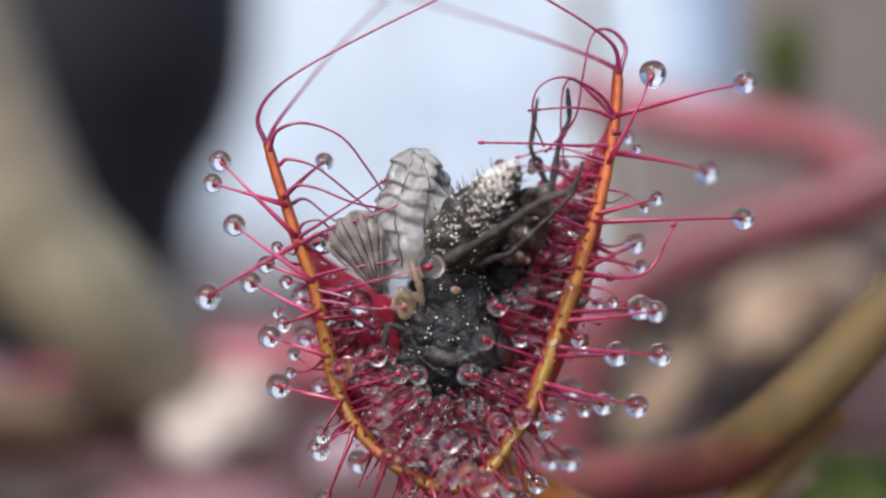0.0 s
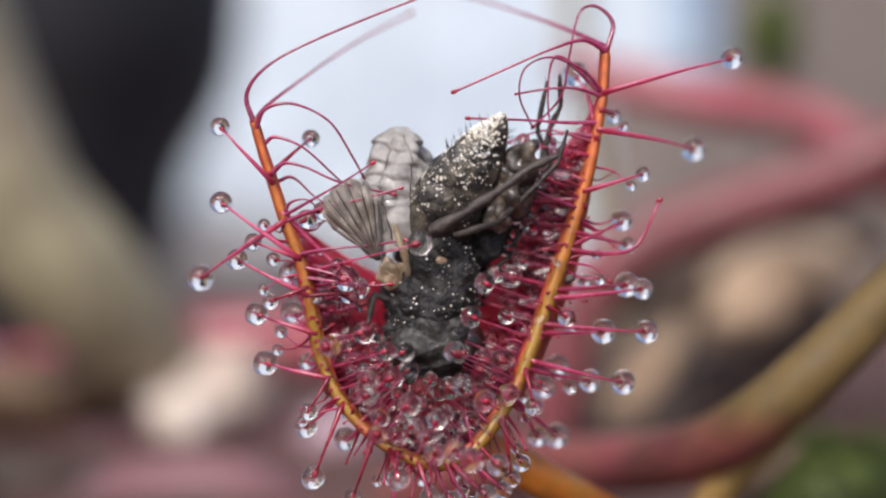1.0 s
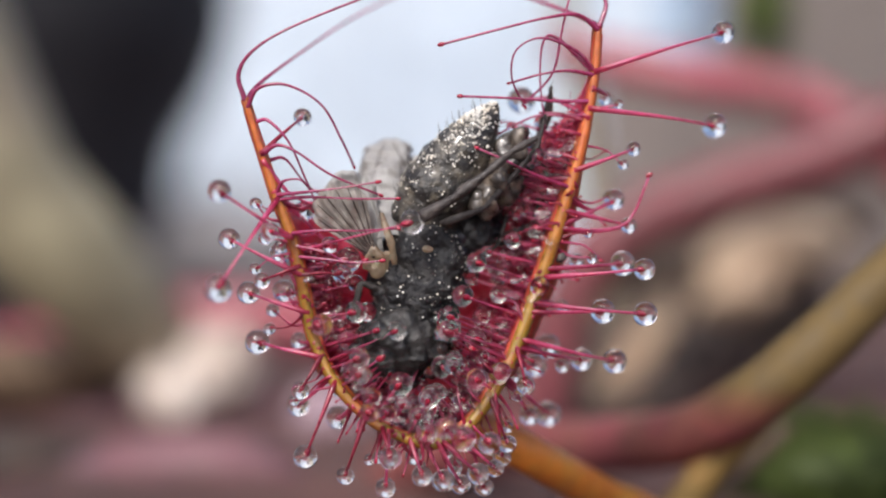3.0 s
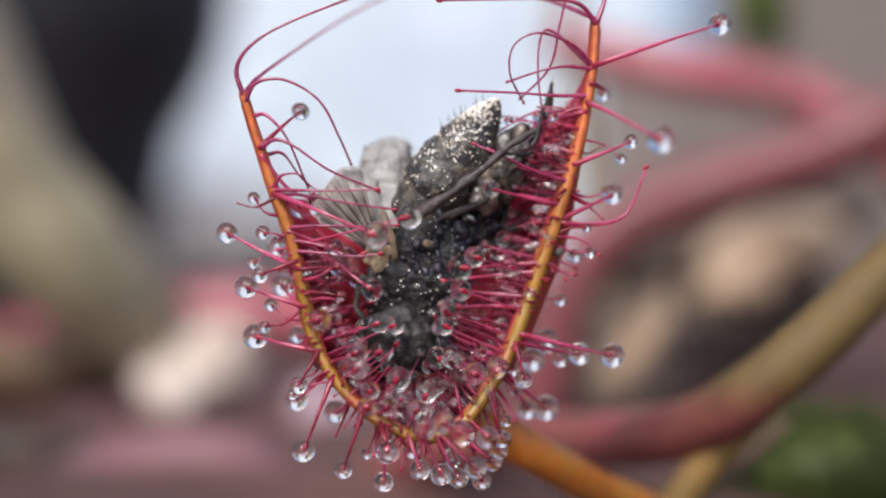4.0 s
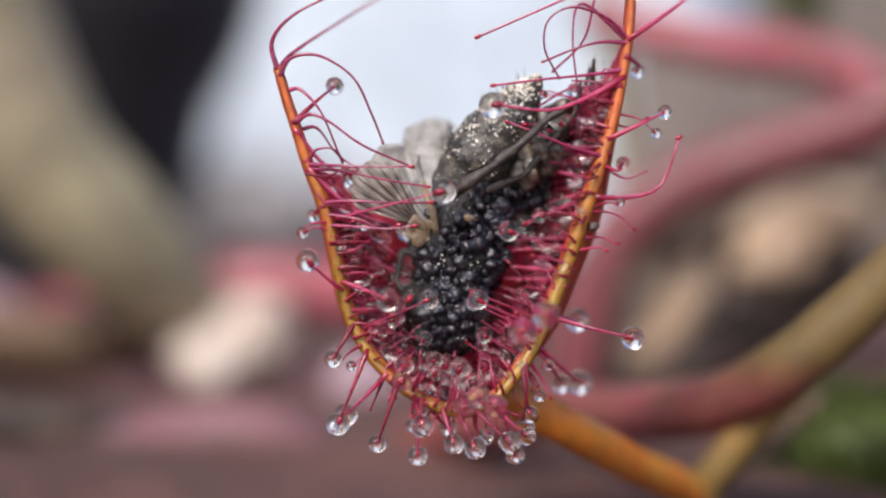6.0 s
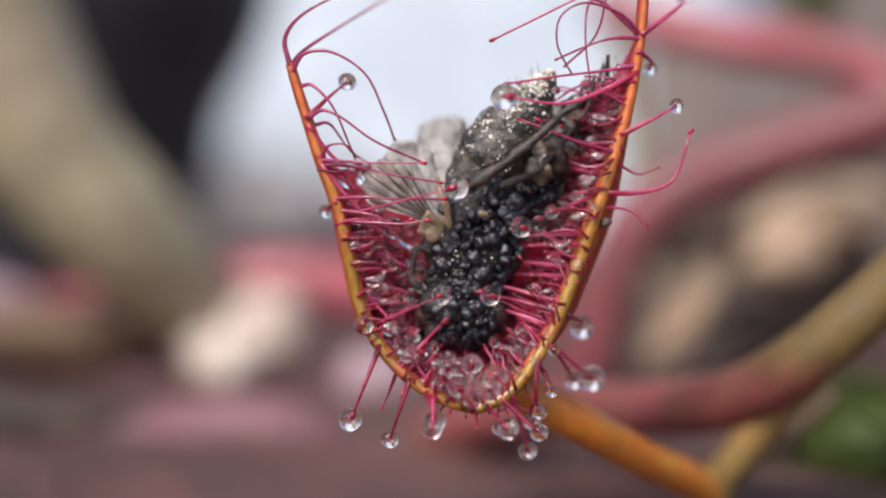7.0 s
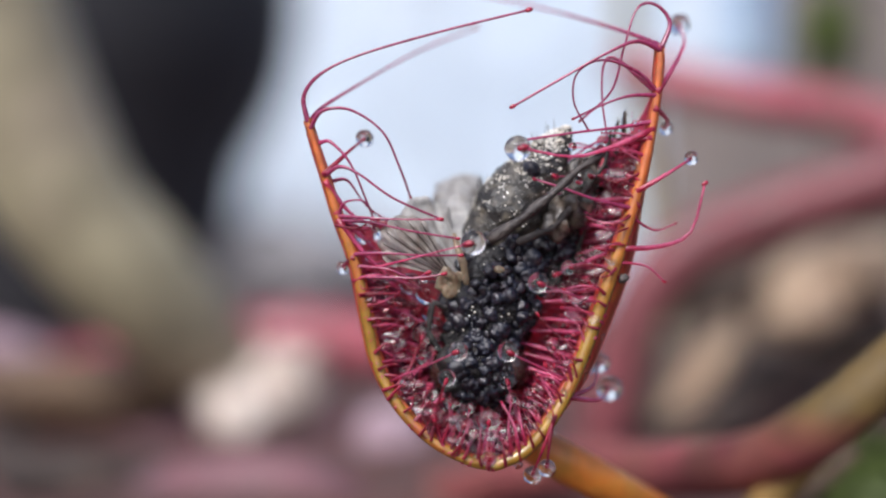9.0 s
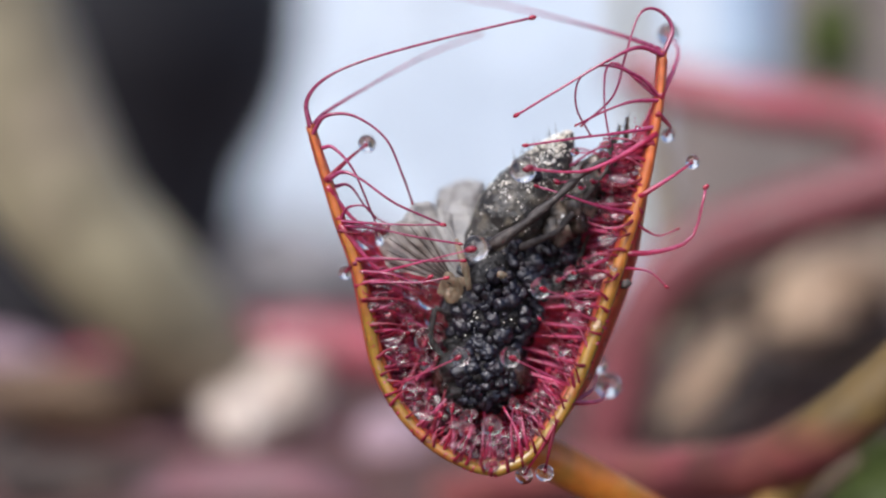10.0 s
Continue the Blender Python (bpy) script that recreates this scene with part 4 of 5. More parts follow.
# ---- short tentacles that line the margin and the cup ----
def lining():
    rnd = random.Random(5)
    n = len(RIM)
    i = 5.0
    while i < n - 6:
        p = blade_point(i, 0.0)
        if p.z > (14.9 if p.x < 2 else 18.2):
            i += 1
            continue
        q = blade_point(i, 0.02)
        centre = Vector((2.02, 1.6, 11.49))
        inward = Vector((centre.x - p.x, 0, (centre.z - p.z) * (0.25 if p.z > centre.z else 0.7)))
        inward.normalize()
        if p.x > 2 and p.z > 7.5:
            inward = (inward + Vector((0, 0, 0.38))).normalized()
        reach = rnd.uniform(0.6, 1.4) if rnd.random() < 0.8 else rnd.uniform(1.4, 2.0)
        tip = p + inward * reach + Vector((rnd.uniform(-.3, .3), rnd.uniform(-0.2, 1.1), rnd.uniform(-.6, .5)))
        folds = rnd.random() < 0.6
        base = q + Vector((0, -rnd.uniform(0.1, 0.24), 0)) + inward * rnd.uniform(-0.14, 0.2)
        ob, at = tentacle(base, tip, bend=rnd.uniform(0.06, 0.28), thick=rnd.uniform(0.04, 0.062), gland=rnd.uniform(0.05, 0.08), drop=rnd.uniform(0.16, 0.26) if folds and rnd.random() < 0.5 else 0.0,
                          dark=rnd.random() < 0.22, bend_to=(rnd.uniform(-.5, .5), -0.6, rnd.choice((-1, 1, 1)) * rnd.uniform(.3, 1.2)), name="marginal_tentacle")
        if folds:
            axis = (tip - base).cross(Vector((0, -1, 0))).normalized()
            t = rnd.uniform(2.6, 6.0) if p.z > 9 else rnd.uniform(4.5, 7.4)
            last = rnd.uniform(215, 250)
            rows = []
            for k in range(8):
                f = k / 7
                f = f * f * (3 - 2 * f)
                rows.append((t + 1.3 * k / 7, mm_pose(base) @ Matrix.Rotation(radians(last * (1 - f)), 4, axis) @ mm_pose(-base) @ at))
            MOVES.append((ob, [(0.0, rows[0][1])] + rows + [(10.0, at)]))
        i += rnd.uniform(0.55, 1.35)
    for k in range(860):
        i = rnd.uniform(20, n - 16) if k < 620 else rnd.uniform(n - 46, n - 12)
        v = rnd.uniform(0.06, 0.62) * blade_reach(i)
        p = blade_point(i, v)
        centre = Vector((2.01, 1.2, 11.93))
        d = Vector((centre.x - p.x, centre.y - p.y - 1.0, (centre.z - p.z) * 0.4)).normalized()
        tip = p + d * rnd.uniform(0.5, 1.2) + Vector((rnd.uniform(-.2, .2), rnd.uniform(-.2, .2), rnd.uniform(-.2, .3)))
        tentacle(p, tip, bend=rnd.uniform(0.04, 0.3), thick=rnd.uniform(0.045, 0.07), gland=rnd.uniform(0.06, 0.1), drop=rnd.uniform(0.12, 0.2) if rnd.random() < 0.1 else 0.0, dark=rnd.random() < 0.25, bend_to=(rnd.uniform(-1, 1), -0.4, rnd.uniform(-1, 1)), name="inner_tentacle")


lining()
rnd = random.Random(41)
i = 24.0
while i < len(RIM) - 20:
    p = blade_point(i, 0.0)
    inward = (Vector((1.96, 0, 11.57)) - p)
    inward.y = 0
    inward.normalize()
    base = p + inward * rnd.uniform(-0.12, 0.16) + Vector((0, -rnd.uniform(0.12, 0.2), 0))
    tip = p + inward * rnd.uniform(0.45, 0.8) + Vector((rnd.uniform(-.15, .15), -rnd.uniform(0.0, 0.2), rnd.uniform(-.15, .25)))
    ob, at = tentacle(base, tip, bend=rnd.uniform(0.2, 0.5), thick=rnd.uniform(0.03, 0.055), gland=0.05, dark=True, bend_to=(rnd.uniform(-.6, .6), -0.7, rnd.uniform(-1, 1)), name="marginal_tentacle")
    axis = (tip - base).cross(Vector((0, -1, 0))).normalized()
    t = rnd.uniform(2.2, 5.0) if p.z > 9 else rnd.uniform(4.4, 7.4)
    rows = [(t + 1.2 * k / 6, mm_pose(base) @ Matrix.Rotation(radians(190 * (1 - k / 6)), 4, axis) @ mm_pose(-base) @ at) for k in range(7)]
    MOVES.append((ob, [(0.0, rows[0][1])] + rows + [(10.0, at)]))
    i += rnd.uniform(1.2, 4.6)
rnd = random.Random(77)
for k in range(26):
    # wet beads crowded between the abdomen and the blade
    tip = Vector((4.90, 0.5, 15.87)) + Vector((rnd.gauss(0, 0.55), rnd.uniform(-0.3, 0.8), rnd.gauss(0, 0.95)))
    tentacle(blade_point(nearest_rim(tip), 0.3), tip, bend=0.1, thick=0.05, gland=0.08, drop=rnd.uniform(0.13, 0.3), bend_to=(0, -0.4, 1), name="inner_tentacle")


def smears():
    """Thin shapeless films of glue that bridge the tentacles inside the cup."""
    rnd = random.Random(17)
    for k in range(110):
        i = rnd.uniform(20, len(RIM) - 12)
        p = blade_point(i, rnd.uniform(0.05, 0.4) * blade_reach(i))
        inward = Vector(((2.00, 1, 11.52)[0] - p.x, 0, 0)).normalized()
        c = p + inward * rnd.uniform(0.2, 1.3) + Vector((0, -rnd.uniform(0.1, 0.6), 0))
        bm = bmesh.new()
        blob(bm, (0, 0, 0), (rnd.uniform(0.14, 0.45), rnd.uniform(0.09, 0.18), rnd.uniform(0.09, 0.2)), (rnd.uniform(-30, 30), rnd.uniform(-40, 40), 0), 0.16, 0.26, 3, k)
        part("glue_film", bm, FILM, leaf, "shapeless clear film of glue", at=mm_pose(c))
    for k in range(120):
        # broader sheets that catch the light
        i = rnd.uniform(24, len(RIM) - 14)
        p = blade_point(i, rnd.uniform(0.03, 0.3) * blade_reach(i))
        inward = Vector((2.0 - p.x, 0, (11.5 - p.z) * 0.3)).normalized()
        c = p + inward * rnd.uniform(0.2, 1.3) + Vector((0, -rnd.uniform(0.3, 0.95), 0))
        bm = bmesh.new()
        blob(bm, (0, 0, 0), (rnd.uniform(0.15, 0.4), rnd.uniform(0.05, 0.08), rnd.uniform(0.09, 0.2)), (rnd.uniform(-36, -12), rnd.uniform(-30, 30), rnd.uniform(-22, 2)), 0.025, 0.25, 3, k + 300)
        part("glue_film", bm, FILM, leaf, "shapeless clear film of glue", at=mm_pose(c))


smears()


def glue_beads():
    """Fine beads of glue left along the stalks and on the wet blade."""
    rnd = random.Random(23)
    bm = bmesh.new()
    for k in range(300):
        i = rnd.uniform(16, len(RIM) - 8)
        p = blade_point(i, rnd.uniform(0.04, 0.45) * blade_reach(i))
        inward = Vector((2.0 - p.x, 0, (11.5 - p.z) * 0.3)).normalized()
        c = p + inward * rnd.uniform(0.0, 1.1) + Vector((0, -rnd.uniform(0.05, 0.7), 0))
        s = 0.035 + 0.09 * rnd.random() ** 2.5
        blob(bm, c, (s * rnd.uniform(0.9, 1.7), s, s), (0, rnd.uniform(-35, 35), 0), 0.1 * s, s, 2, k)
    tagged(part("glue_bead", bm, GLUE, leaf, "fine clear beads of glue on the stalks"), kind="stuff")


glue_beads()

# ---- the fly ----
fly = thing("trapped_fly", (2.02, 1.6, 11.49), "dead wet black fly stuck head down in the leaf", "fly")


def local(part_centre, p):
    return Vector(p) - Vector(part_centre)


def fly_body():
    neck = Vector((1.76, 1.4, 10.98))
    waist = Vector((1.72, 1.5, 13.92))
    # thorax: wet lumps on a rounded body
    rnd = random.Random(8)
    bm = bmesh.new()
    blob(bm, (1.84, 1.35, 11.82), (1.62, 1.32, 2.8), (0, 12, 0), 0.3, 0.7, 6, 2.0, folds=(0.75, 0.16))
    blob(bm, (3.52, 1.9, 13.70), (1.0, 0.8, 0.85), (0, 25, 0), 0.4, 0.7, 5, 6.0)
    thorax = part("thorax", bm, FLY_BLACK, fly, "black bristly thorax, glistening wet")
    bm = bmesh.new()
    for k in range(320):
        d = Vector((rnd.gauss(0, 1), -abs(rnd.gauss(0, 1)), rnd.gauss(0, 1))).normalized()
        n = Vector((d.x * 1.62, d.y * 1.32, d.z * 2.8))
        c = Vector((1.84, 1.35, 11.82)) + Euler((0, radians(12), 0)).to_matrix() @ (n + d * (0.05 + 0.3 * noise.noise(n / 0.7 + Vector((2.0, 1.4, 0)))))
        s = 0.012 + 0.04 * rnd.random() ** 3
        blob(bm, c, (s, s, s), (0, 0, 0), 0.01, 0.05, 1, k)
    tagged(part("pollen_dust", bm, DUST, thorax, "pale pollen grains"), kind="stuff")
    # head with two large eyes
    bm = bmesh.new()
    blob(bm, local(neck, (1.32, 0.7, 9.57)), (1.55, 1.05, 1.2), (0, -18, 0), 0.32, 0.8, 6, 3.0, folds=(0.6, 0.16))
    head = part("head", bm, FLY_HEAD, fly, "black fly head bent down", at=mm_pose(neck))
    for sx in (-0.75, 0.8):
        bm = bmesh.new()
        blob(bm, local(neck, (1.38, 1.1, 9.39)) + Vector((sx * 1.5, -0.1, 0.1 * sx)), (0.7, 0.8, 0.9), (0, -14, 0), 0.03, 0.3, 3, 4.0)
        part("eye", bm, FLY_EYE, head, "dark red-brown compound eye", at=mm_pose(neck))
    # beads of dark wet froth that swell out of thorax and head
    for owner, centre, size, lean, count, name, start in ((thorax, Vector((1.97, 1.3, 11.93)), (1.72, 1.45, 2.9), 14, 300, "wet_froth", 1.4), (head, Vector((1.41, 0.8, 9.46)), (1.3, 1.25, 1.5), -8, 190, "wet_froth", 2.4)):
        bm = bmesh.new()
        for k in range(count):
            d = Vector((rnd.gauss(0, 1), -abs(rnd.gauss(0, 1.1)), rnd.gauss(0, 1))).normalized()
            c = centre + Euler((0, radians(lean), 0)).to_matrix() @ Vector((d.x * size[0], d.y * size[1], d.z * size[2])) * rnd.uniform(0.8, 1.0)
            s = rnd.uniform(0.06, 0.17) + 0.16 * rnd.random() ** 2
            blob(bm, c - neck + 0.25 * noise.noise_vector(c * 0.8), (s * rnd.uniform(0.8, 1.5), s, s * rnd.uniform(0.7, 1.4)), (0, rnd.uniform(0, 180), 0), 0.45 * s, 0.9 * s, 3 if s > 0.15 else 2, k)
        for k in range(80 if owner is thorax else 0):
            d = Vector((rnd.gauss(0, 1), -abs(rnd.gauss(0, 1.1)), rnd.gauss(0, 1))).normalized()
            c = Vector((3.76, 1.8, 14.02)) + Vector((d.x * 1.2, d.y * 1.0, d.z * 1.3)) * rnd.uniform(0.8, 1.05)
            s = rnd.uniform(0.06, 0.17) + 0.16 * rnd.random() ** 2
            blob(bm, c - neck, (s * rnd.uniform(0.8, 1.5), s, s * rnd.uniform(0.7, 1.4)), (0, rnd.uniform(0, 180), 0), 0.45 * s, 0.9 * s, 3 if s > 0.15 else 2, k)
        froth = part(name, bm, BEAD_BLACK, owner, "clustered blue-black wet beads", at=mm_pose(neck))
        tagged(froth, kind="stuff")
        MOVES.append((froth, [(t, mm_pose((0, 1.7 * g, 0)) @ mm_pose(neck)) for t, g in ((0, 1), (start, 1), (start + 1.2, 0.7), (start + 2.6, 0.2), (start + 3.6, 0), (10, 0))]))
    MOVES.append((head, [(t, mm_pose((0.5 * g, 0, 0.75 * g)) @ mm_pose(neck) @ pose(0, 0, 0, rx, ry, 0)) for t, rx, ry, g in ((0, 10, -6, 1.8), (0.5, 10, -5, 1.3), (1, 8, -4, 0.8), (2.5, -4, 6, 0.1), (4, -3, 6, 0), (5.5, 0, 2, 0), (10, 0, 0, 0))]))
    # abdomen: tapered, ringed, dusty
    tip = Vector((4.78, 1.2, 18.37))
    axis = tip - waist
    length = axis.length
    at = frame_at(waist, axis, (0, -1, 0))
    bm = bmesh.new()
    n, sides = 34, 28
    rows = []
    for i in range(n + 1):
        f = i / n
        r = 1.52 * max(0.0, math.sin(math.pi * min(1.0, 0.2 + f * 0.8))) ** 0.7 * (1 - 0.28 * f) + 0.02
        r *= 1 - 0.05 * (abs(math.sin(f * math.pi * 5)) < 0.22)
        row = []
        for k in range(sides):
            a = 2 * math.pi * k / sides
            q = Vector((r * 0.85 * math.cos(a), r * math.sin(a), (f * 1.04 - 0.04) * length))
            q += Vector((math.cos(a), math.sin(a), 0)) * (0.12 * noise.noise(q * 0.9) + 0.10 * noise.noise(q * 3)) * min(1, r)
            row.append(bm.verts.new(q * MM))
        rows.append(row)
    for a, b in zip(rows, rows[1:]):
        for k in range(sides):
            bm.faces.new((a[k], a[(k + 1) % sides], b[(k + 1) % sides], b[k]))
    bm.faces.new(rows[0][::-1])
    bm.faces.new(rows[-1])
    abdomen = part("abdomen", bm, FLY_GREY, fly, "grey ringed abdomen dusted with pale pollen", at=at)

    def skin(f, a, lift=0.0):
        r = 1.52 * max(0.0, math.sin(math.pi * min(1.0, 0.2 + f * 0.8))) ** 0.7 * (1 - 0.28 * f) + lift
        return Vector((r * 0.85 * math.cos(a), r * math.sin(a), (f * 1.04 - 0.04) * length))

    bm = bmesh.new()
    for k in range(4600):
        f = 1 - abs(rnd.gauss(0, 0.42))
        a = rnd.gauss(-0.9, 0.85)
        q = skin(f, a)
        if f < 0.05 or rnd.random() > Vector((q.x, q.y, 0)).length / 1.3:
            continue
        if noise.noise(q * 1.3) + 0.5 * noise.noise(q * 4) + 0.5 * (f - 0.5) < 0.0 and rnd.random() < 0.8:
            continue
        s = 0.006 + 0.05 * rnd.random() ** 4 + (0.05 * rnd.random() ** 2 if f > 0.8 else 0)
        blob(bm, skin(f, a, 0.01 + (0.12 * noise.noise(q * 0.9) + 0.10 * noise.noise(q * 3)) * min(1, Vector((q.x, q.y, 0)).length)), (s, s * rnd.uniform(0.5, 1), s * rnd.uniform(0.7, 1.4)), (rnd.uniform(0, 90), rnd.uniform(0, 90), 0), 0.6 * s, 0.6 * s, 1, k)
    tagged(part("pollen_dust", bm, DUST, abdomen, "pale yellow pollen grains", at=at), kind="stuff")
    bm = bmesh.new()
    for k in range(120):
        f, a = rnd.uniform(0.15, 0.95), rnd.uniform(0, 6.28)
        p0 = skin(f, a, -0.02)
        d = (Vector((math.cos(a), math.sin(a), 0.7))).normalized() * rnd.uniform(0.25, 0.5)
        tube(bm, [p0, p0 + d * 0.5, p0 + d + Vector((0, 0, 0.06))], [0.018, 0.013, 0.005], 4)
    tagged(part("bristles", bm, FLY_LEG, abdomen, "short black bristles", at=at), kind="stuff")
    bm = bmesh.new()
    for k in range(110):
        a = rnd.gauss(-0.9, 0.8)
        f = rnd.uniform(0.68, 0.99)
        s = rnd.uniform(0.02, 0.05) + 0.06 * rnd.random() ** 3
        blob(bm, skin(f, a, 0.02), (s, s * 0.8, s * rnd.uniform(0.8, 1.6)), (rnd.uniform(-60, 60), rnd.uniform(-60, 60), 0), 0.05, 0.06, 1, k)
    tagged(part("pollen_tuft", bm, DUST, abdomen, "pale crust of pollen at the tip", at=at), kind="stuff")
    bm = bmesh.new()
    for c, r, seed in (((4.75, 1.15, 15.45), (0.8, 0.75, 1.3), 3.0), ((5.35, 0.95, 16.75), (0.42, 0.45, 0.6), 5.0), ((4.2, 0.75, 14.7), (0.5, 0.45, 0.55), 8.0)):
        blob(bm, at.inverted() @ (Vector(c) * MM) / MM, r, (0, 0, 0), 0.5, 0.55, 5, seed)
    part("belly", bm, BELLY, abdomen, "wet shrunken belly mottled grey and tan", at=at)
    # This bead's dark reflection is painted as a blue-black colour.
    bead = at @ Matrix.Translation(skin(0.62, -0.25, -0.02) * MM)
    bm = bmesh.new()
    blob(bm, (0, 0, 0), (0.3, 0.36, 0.26), (0, 20, 0), 0.06, 0.3, 3, 5.0)
    drip = part("wet_bead", bm, BEAD_BLACK, abdomen, "glossy bead of fluid coloured blue-black for its dark reflection", at=bead)
    MOVES.append((drip, [(t, bead @ pose(-g * MM, 0, 0)) for t, g in ((0, 0.5), (8.0, 0.5), (8.8, 0), (10, 0))]))
    turn = []
    for t, fwd, lean in ((0, 42, -10), (0.5, 36, -7), (1, 22, -6), (1.5, 12, -5), (2, 6, -3), (2.5, 4, -2), (4, 2, 0), (10, 0, 0)):
        turn.append((t, mm_pose(waist) @ pose(0, 0, 0, fwd, lean, 0) @ mm_pose(-waist) @ at))
    MOVES.append((abdomen, turn))
    return neck, waist


NECK, WAIST = fly_body()


def wing(hinge, spread, reach, pleats, tilt, seed, label, moves, thick=0.03, crumple=1.0, skin=None, veins=True):
    """A crumpled, fan-pleated wing: spread gives its first and last angle, reach its length at both."""
    rnd = random.Random(seed)
    hinge = Vector(hinge)
    at = mm_pose(hinge)
    lean = Matrix.Rotation(radians(tilt), 3, "X")
    cols, rows = pleats * 6, 14

    def on(k, j, lift=0.0):
        a = radians(spread[0] + (spread[1] - spread[0]) * k / cols)
        r = (reach[0] + (reach[1] - reach[0]) * k / cols) * (0.72 + 0.01 * math.sin(k * 1.05) + 0.29 * math.sin(math.pi * k / cols) ** 0.7 + 0.10 * noise.noise((k * 7.0 / cols, seed, 0))) * j / rows
        q = Vector((math.cos(a) * r, -0.022 * r * math.cos(k * pleats * 2 * math.pi / cols) + crumple * (0.4 * noise.noise((k * 9.0 / cols, j * 0.3, seed)) + 0.08 * noise.noise((k * 20.0 / cols, j * 0.9, seed + 4))) * j / rows - lift, math.sin(a) * r))
        return lean @ q

    bm = bmesh.new()
    grid = [[bm.verts.new(on(k, j + 0.6) * MM) for j in range(rows + 1)] for k in range(cols + 1)]
    for a, b in zip(grid, grid[1:]):
        for j in range(rows):
            bm.faces.new((a[j], b[j], b[j + 1], a[j + 1]))
    ob = part("wing" if veins else "wing_membrane", bm, skin or WING_NEAR, fly, label, at=at)
    s = ob.modifiers.new("thickness", "SOLIDIFY")
    s.thickness = thick * MM
    for p in range(pleats if veins else 0):
        bm = bmesh.new()
        pts = [on((p + 0.5) * cols / pleats, j + 0.6, 0.02) for j in range(0, rows, 1)]
        tube(bm, pts, [0.05 - 0.0022 * j for j in range(rows)], 6)
        part("vein", bm, VEIN, ob, at=at)
    MOVES.append((ob, [(t, at @ pose(*[m * MM for m in mv], *tr)) for t, mv, tr in moves]))
    return ob


wing((0.49, 0.3, 12.69), (142, 92), (3.1, 3.0), 6, 0, 21, "grey pleated wing with dark veins, near side",
     [(0, (-1.0, 0, 0.15), (0, 3, 0)), (1, (-0.55, 0, 0.3), (0, 0, 0)), (2.5, (-0.3, 0, 0.0), (0, -6, 0)), (4, (0, 0, 0), (0, -12, 0)), (5.5, (0, 0, 0), (0, -20, 0)), (10, (0, 0, 0), (0, -24, 0))])
wing((0.75, 0.75, 12.9), (146, 92), (3.05, 3.3), 4, -3, 22, "pale crumpled membrane of the near wing",
     [(0, (-1.0, 0, -0.1), (0, 2, 0)), (1, (-0.6, 0, 0), (0, 0, 0)), (2.5, (-0.3, 0, 0), (-4, -3, 0)), (4, (-0.1, 0, 0), (-8, -5, 0)), (5.5, (0, 0, 0), (-10, -7, 0)), (10, (0, 0, 0), (-12, -8, 0))], crumple=1.6, skin=WING, veins=False)


def rolled_wing(hinge, length, label, moves):
    """The far wing, rolled to a blunt ribbed dome that is open at the back."""
    hinge = Vector(hinge)
    at = mm_pose(hinge)
    rows, cols = 64, 44

    def on(f, a):
        w = 1.55 * math.sin(math.pi * (0.24 + 0.75 * f)) ** 0.45 * (1 - 0.12 * f)
        fold = f * 7.5 + 0.55 * math.sin(a * 1.3) + 0.9 * noise.noise((a * 0.8, f * 3, 4))
        lip = 0.2 * (fold % 1.0) ** 1.6 * min(1, f * 1.6)
        dent = 0.36 * noise.noise((a * 1.1, f * 2.6, 9)) + 0.26 * noise.noise((a * 2.4, f * 6, 2)) + 0.10 * noise.noise((a * 6, f * 14, 3))
        r = max(0.04, w - lip + dent * min(1.0, w))
        return Vector((r * math.sin(a) * 1.05, -r * math.cos(a) * 0.7, f * length + 0.1 * noise.noise((a * 2, f * 4, 6))))

    bm = bmesh.new()
    grid = [[bm.verts.new(on(i / rows, radians(-130 + 260 * k / cols)) * MM) for k in range(cols + 1)] for i in range(rows + 1)]
    for a, b in zip(grid, grid[1:]):
        for k in range(cols):
            bm.faces.new((a[k], a[k + 1], b[k + 1], b[k]))
    ob = part("wing", bm, WING, fly, label, at=at)
    s = ob.modifiers.new("thickness", "SOLIDIFY")
    s.thickness = 0.04 * MM
    for k, a in enumerate((-70, -28, 14, 52)):
        bm = bmesh.new()
        tube(bm, [on(0.1 + 0.82 * j / 15, radians(a + 6 * math.sin(j * 0.5 + k))) + Vector((0, -0.02, 0)) for j in range(16)], [0.03 - 0.001 * j for j in range(16)], 6)
        part("vein", bm, VEIN, ob, at=at)
    MOVES.append((ob, [(t, at @ pose(*[m * MM for m in mv], *tr)) for t, mv, tr in moves]))


rolled_wing((1.3, 1.6, 13.1), 4.7, "pale grey far wing rolled to a ribbed dome",
            [(0, (-0.5, -0.3, 0.4), (2, 0, 0)), (0.5, (-0.4, -0.2, 0.3), (-3, -3, 0)), (1, (-0.3, -0.1, 0.2), (-8, -5, 0)), (1.5, (-0.1, 0, 0), (-14, -6, 0)), (2, (-0.1, 0, 0), (-21, -6, 0)), (4, (-0.1, 0, 0), (-33, -7, 0)), (5.5, (0, 0, 0), (-37, -8, 0)), (10, (0, 0, 0), (-41, -9, 0))])
bm = bmesh.new()
line = [q + 0.12 * noise.noise_vector(q * 1.7) for q in spline([Vector(p) for p in ((0.90, 0.2, 12.55), (0.77, -0.05, 13.31), (0.59, 0.15, 13.92), (0.49, 0.5, 14.39))], 14)]
tube(bm, line, [0.07 + 0.09 * math.sin(math.pi * (0.15 + 0.8 * k / 13)) * (1 + 0.7 * noise.noise((k * 0.6, 1, 0))) for k in range(14)], 9, 0.7)
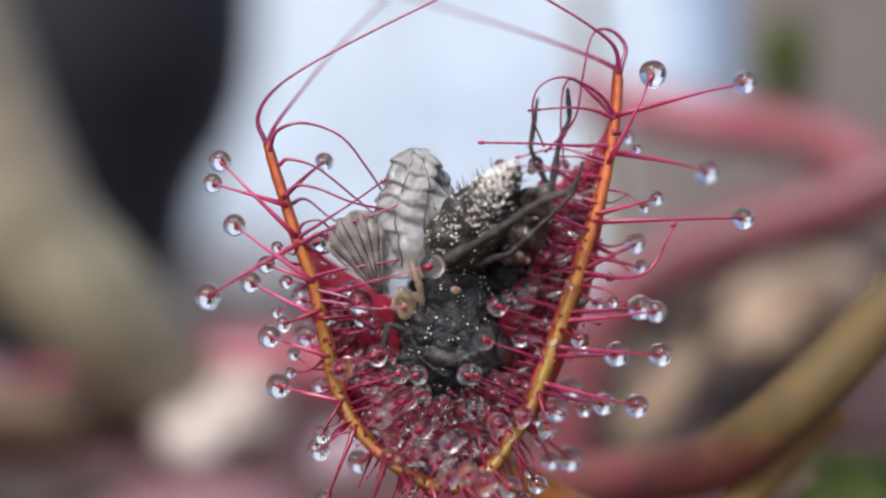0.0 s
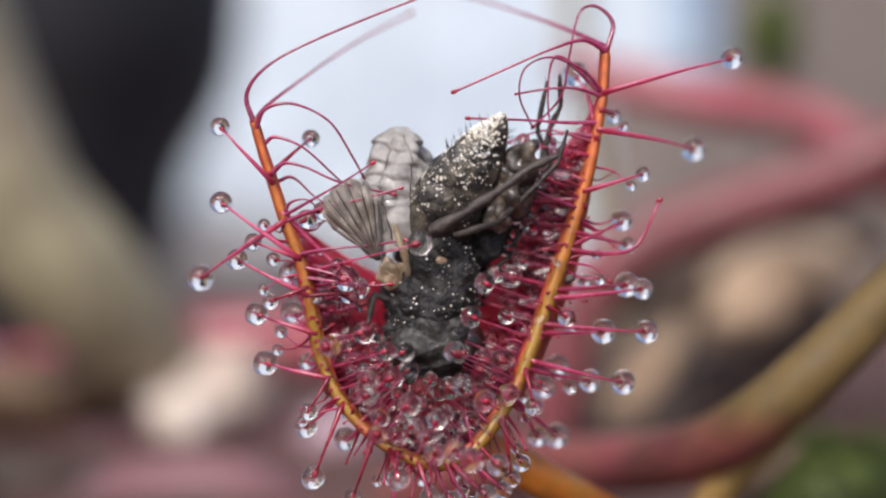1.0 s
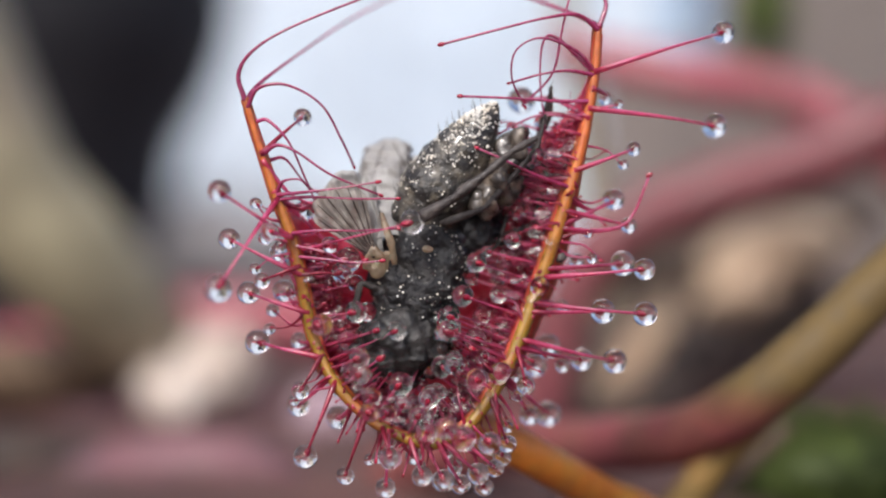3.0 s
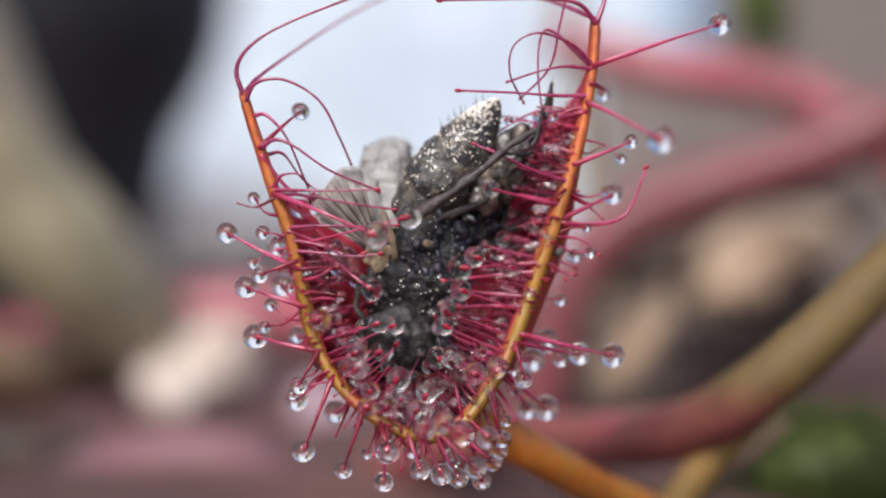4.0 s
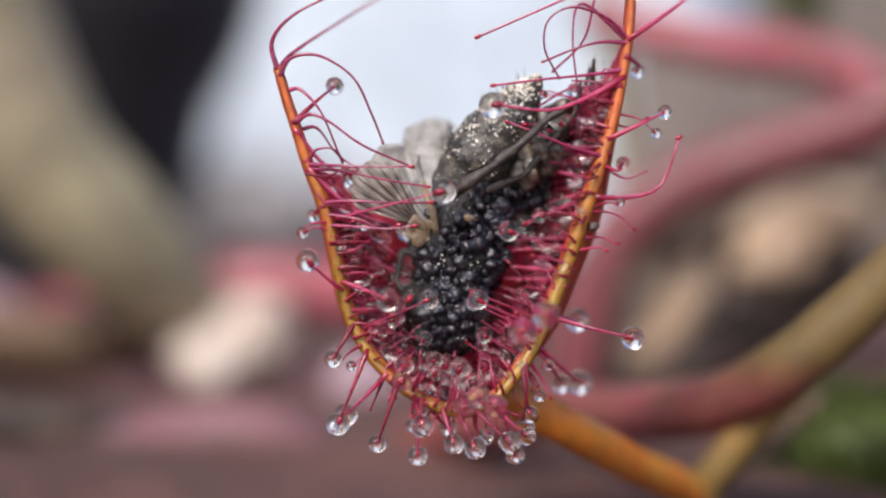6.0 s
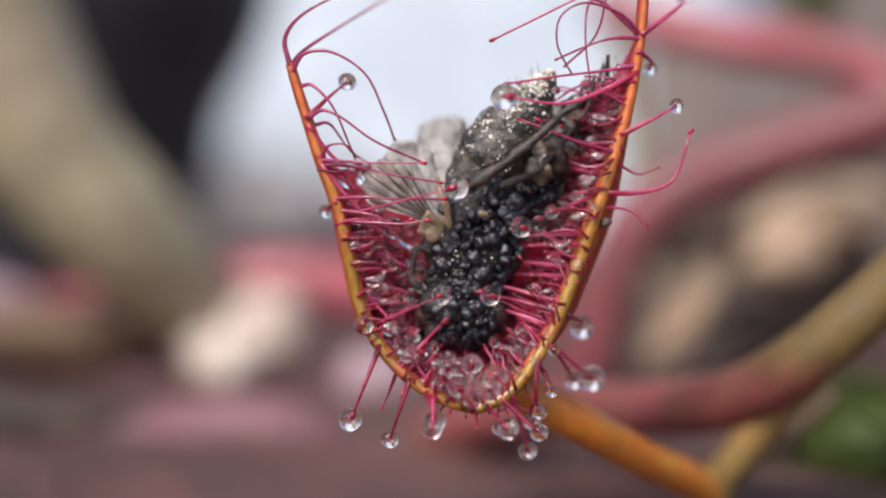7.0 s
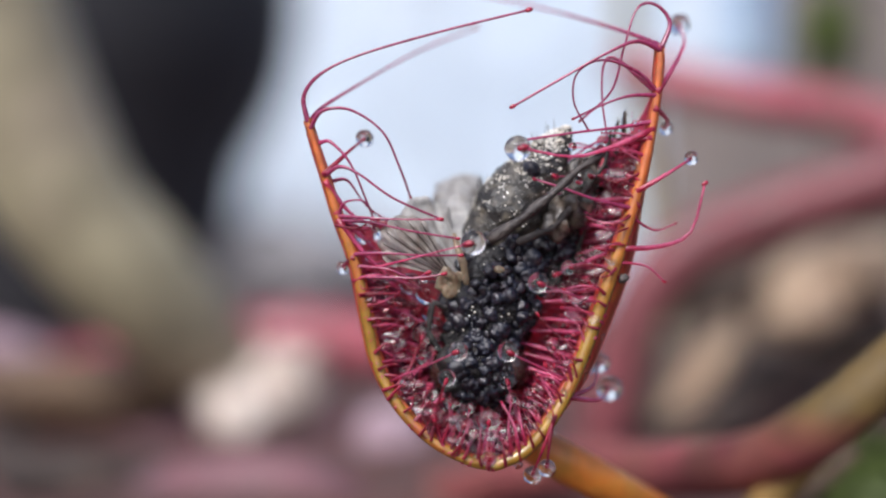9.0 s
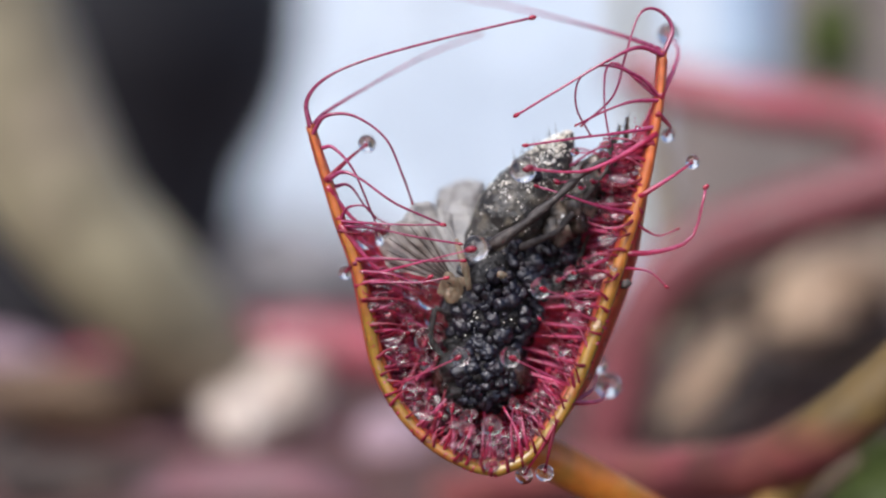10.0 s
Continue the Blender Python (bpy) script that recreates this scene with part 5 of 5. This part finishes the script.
blob(bm, (0.36, 0.34, 12.62), (0.42, 0.07, 0.5), (0, 20, 12), 0.3, 0.3, 5, 2.0)
part("wing_base", bm, WAX, fly, "yellowish wing base")
bm = bmesh.new()
blob(bm, (2.13, -0.2, 13.07), (0.2, 0.16, 0.14), (0, 10, 0), 0.05, 0.3, 3, 1.0)
part("haltere", bm, WAX, fly, "small yellow knob-like haltere")


def leg(points, thick, moves, label="black bristly leg"):
    hip = Vector(points[0])
    bm = bmesh.new()
    corners = [Vector(p) - hip for p in points]
    pts = []
    for a, b in zip(corners, corners[1:]):
        pts += [a.lerp(b, f) for f in (0.06, 0.3, 0.55, 0.8, 0.94)]
    n = len(pts)
    tube(bm, pts, [thick * (1.15 - 0.6 * k / n) * (1.15 if k % 5 in (1, 2) else 0.85) * (1 + 0.25 * noise.noise((k * 0.5, hip.x, 0))) for k in range(n)], 8)
    rnd = random.Random(int(hip.x * 100))
    for k in range(3, n):
        for _ in range(2):
            d = Vector((rnd.gauss(0, 1), rnd.gauss(0, 1), rnd.gauss(0, 1) + 0.3)).normalized() * rnd.uniform(0.14, 0.34)
            tube(bm, [pts[k], pts[k] + d * 0.6, pts[k] + d], [0.016, 0.012, 0.004], 3)
    at = mm_pose(hip)
    ob = part("leg", bm, FLY_LEG, fly, label, at=at)
    MOVES.append((ob, [(t, at @ pose(*[m * MM for m in (mv or [(0, 0, 0)])[0]], *tr)) for t, tr, *mv in moves]))


leg([(1.66, -0.3, 14.06), (2.94, -0.55, 14.91), (4.05, -0.55, 15.83), (4.98, -0.4, 16.69), (5.92, -0.1, 17.28)], 0.19, [(0, (0, 10, -30)), (2, (0, 4, 0)), (10, (0, 0, 0))])
leg([(2.48, 0.3, 13.92), (4.12, 0.2, 14.59), (5.15, 0.3, 15.83), (5.99, 0.5, 16.90), (6.23, 0.6, 18.19)], 0.11, [(0, (0, 8, -24)), (2, (0, 4, 0)), (10, (0, 0, 0))])
leg([(3.26, 1.2, 14.44), (5.15, 1.3, 14.86), (5.56, 1.2, 16.53), (6.14, 1.2, 17.74)], 0.10, [(0, (0, 10, 0)), (2.5, (0, 6, 0)), (10, (0, 0, 0))])
leg([(3.28, 1.6, 14.02), (5.71, 1.6, 15.18), (6.26, 1.5, 16.96), (6.75, 1.4, 17.75), (6.78, 1, 18.91)], 0.125, [(0, (0, -8, 0), (0.15, 0, 1.1)), (1, (0, -6, 0), (0.2, 0, 0.6)), (2.5, (0, -3, 0), (0.1, 0, 0)), (10, (0, 0, 0))])
leg([(3.41, 1.9, 13.39), (5.95, 1.9, 14.34), (6.50, 1.7, 16.03), (6.06, 1.6, 17.39), (6.57, 1.3, 19.25)], 0.125, [(0, (0, -8, 0), (-0.55, 0, 0.5)), (1, (0, -5, 0), (0, 0, 0.2)), (2.5, (0, -1, 0), (0.2, 0, -0.4)), (10, (0, 0, 0), (0, 0, -0.6))])
leg([(3.27, 1.4, 12.13), (4.85, 1.5, 13.08), (5.39, 1.6, 14.44), (5.72, 1.7, 15.71)], 0.085, [(0, (0, -6, 0)), (10, (0, 0, 0))])
leg([(0.64, 0.8, 11.53), (-0.29, 0.6, 11.85), (-0.50, 0.6, 10.72), (0.12, 0.6, 9.89)], 0.13, [(0, (0, 0, 0)), (10, (0, 0, 0))])

base = REST[fly.name]
MOVES.append((fly, [(t, Matrix.Translation(Vector(d) * MM) @ base) for t, d in ((0, (-0.15, -0.9, 0.1)), (1, (-0.2, -0.9, 0.35)), (2, (-0.4, -0.8, 0.05)), (2.5, (-0.4, -0.7, 0)), (4, (-0.3, -0.3, 0)), (5.5, (-0.1, 0, 0)), (7, (0, 0, 0)), (10, (0, 0, 0)))]))


def motions():
    for ob, rows in MOVES:
        walk(ob, rows)
    # the stalk beside the leaf sinks a little
    foot = mm_pose((-0.85, 36, -2.21))
    walk(OLIVE_STALK, [(t, foot @ pose(0, 0, 0, 0, -a, 0) @ foot.inverted()) for t, a in ((0, 2.0), (0.6, 0.7), (1.5, -0.1), (2.5, -0.4), (4, -0.5), (7.5, -0.2), (8.5, -0.8), (10, -1.2))])


motions()
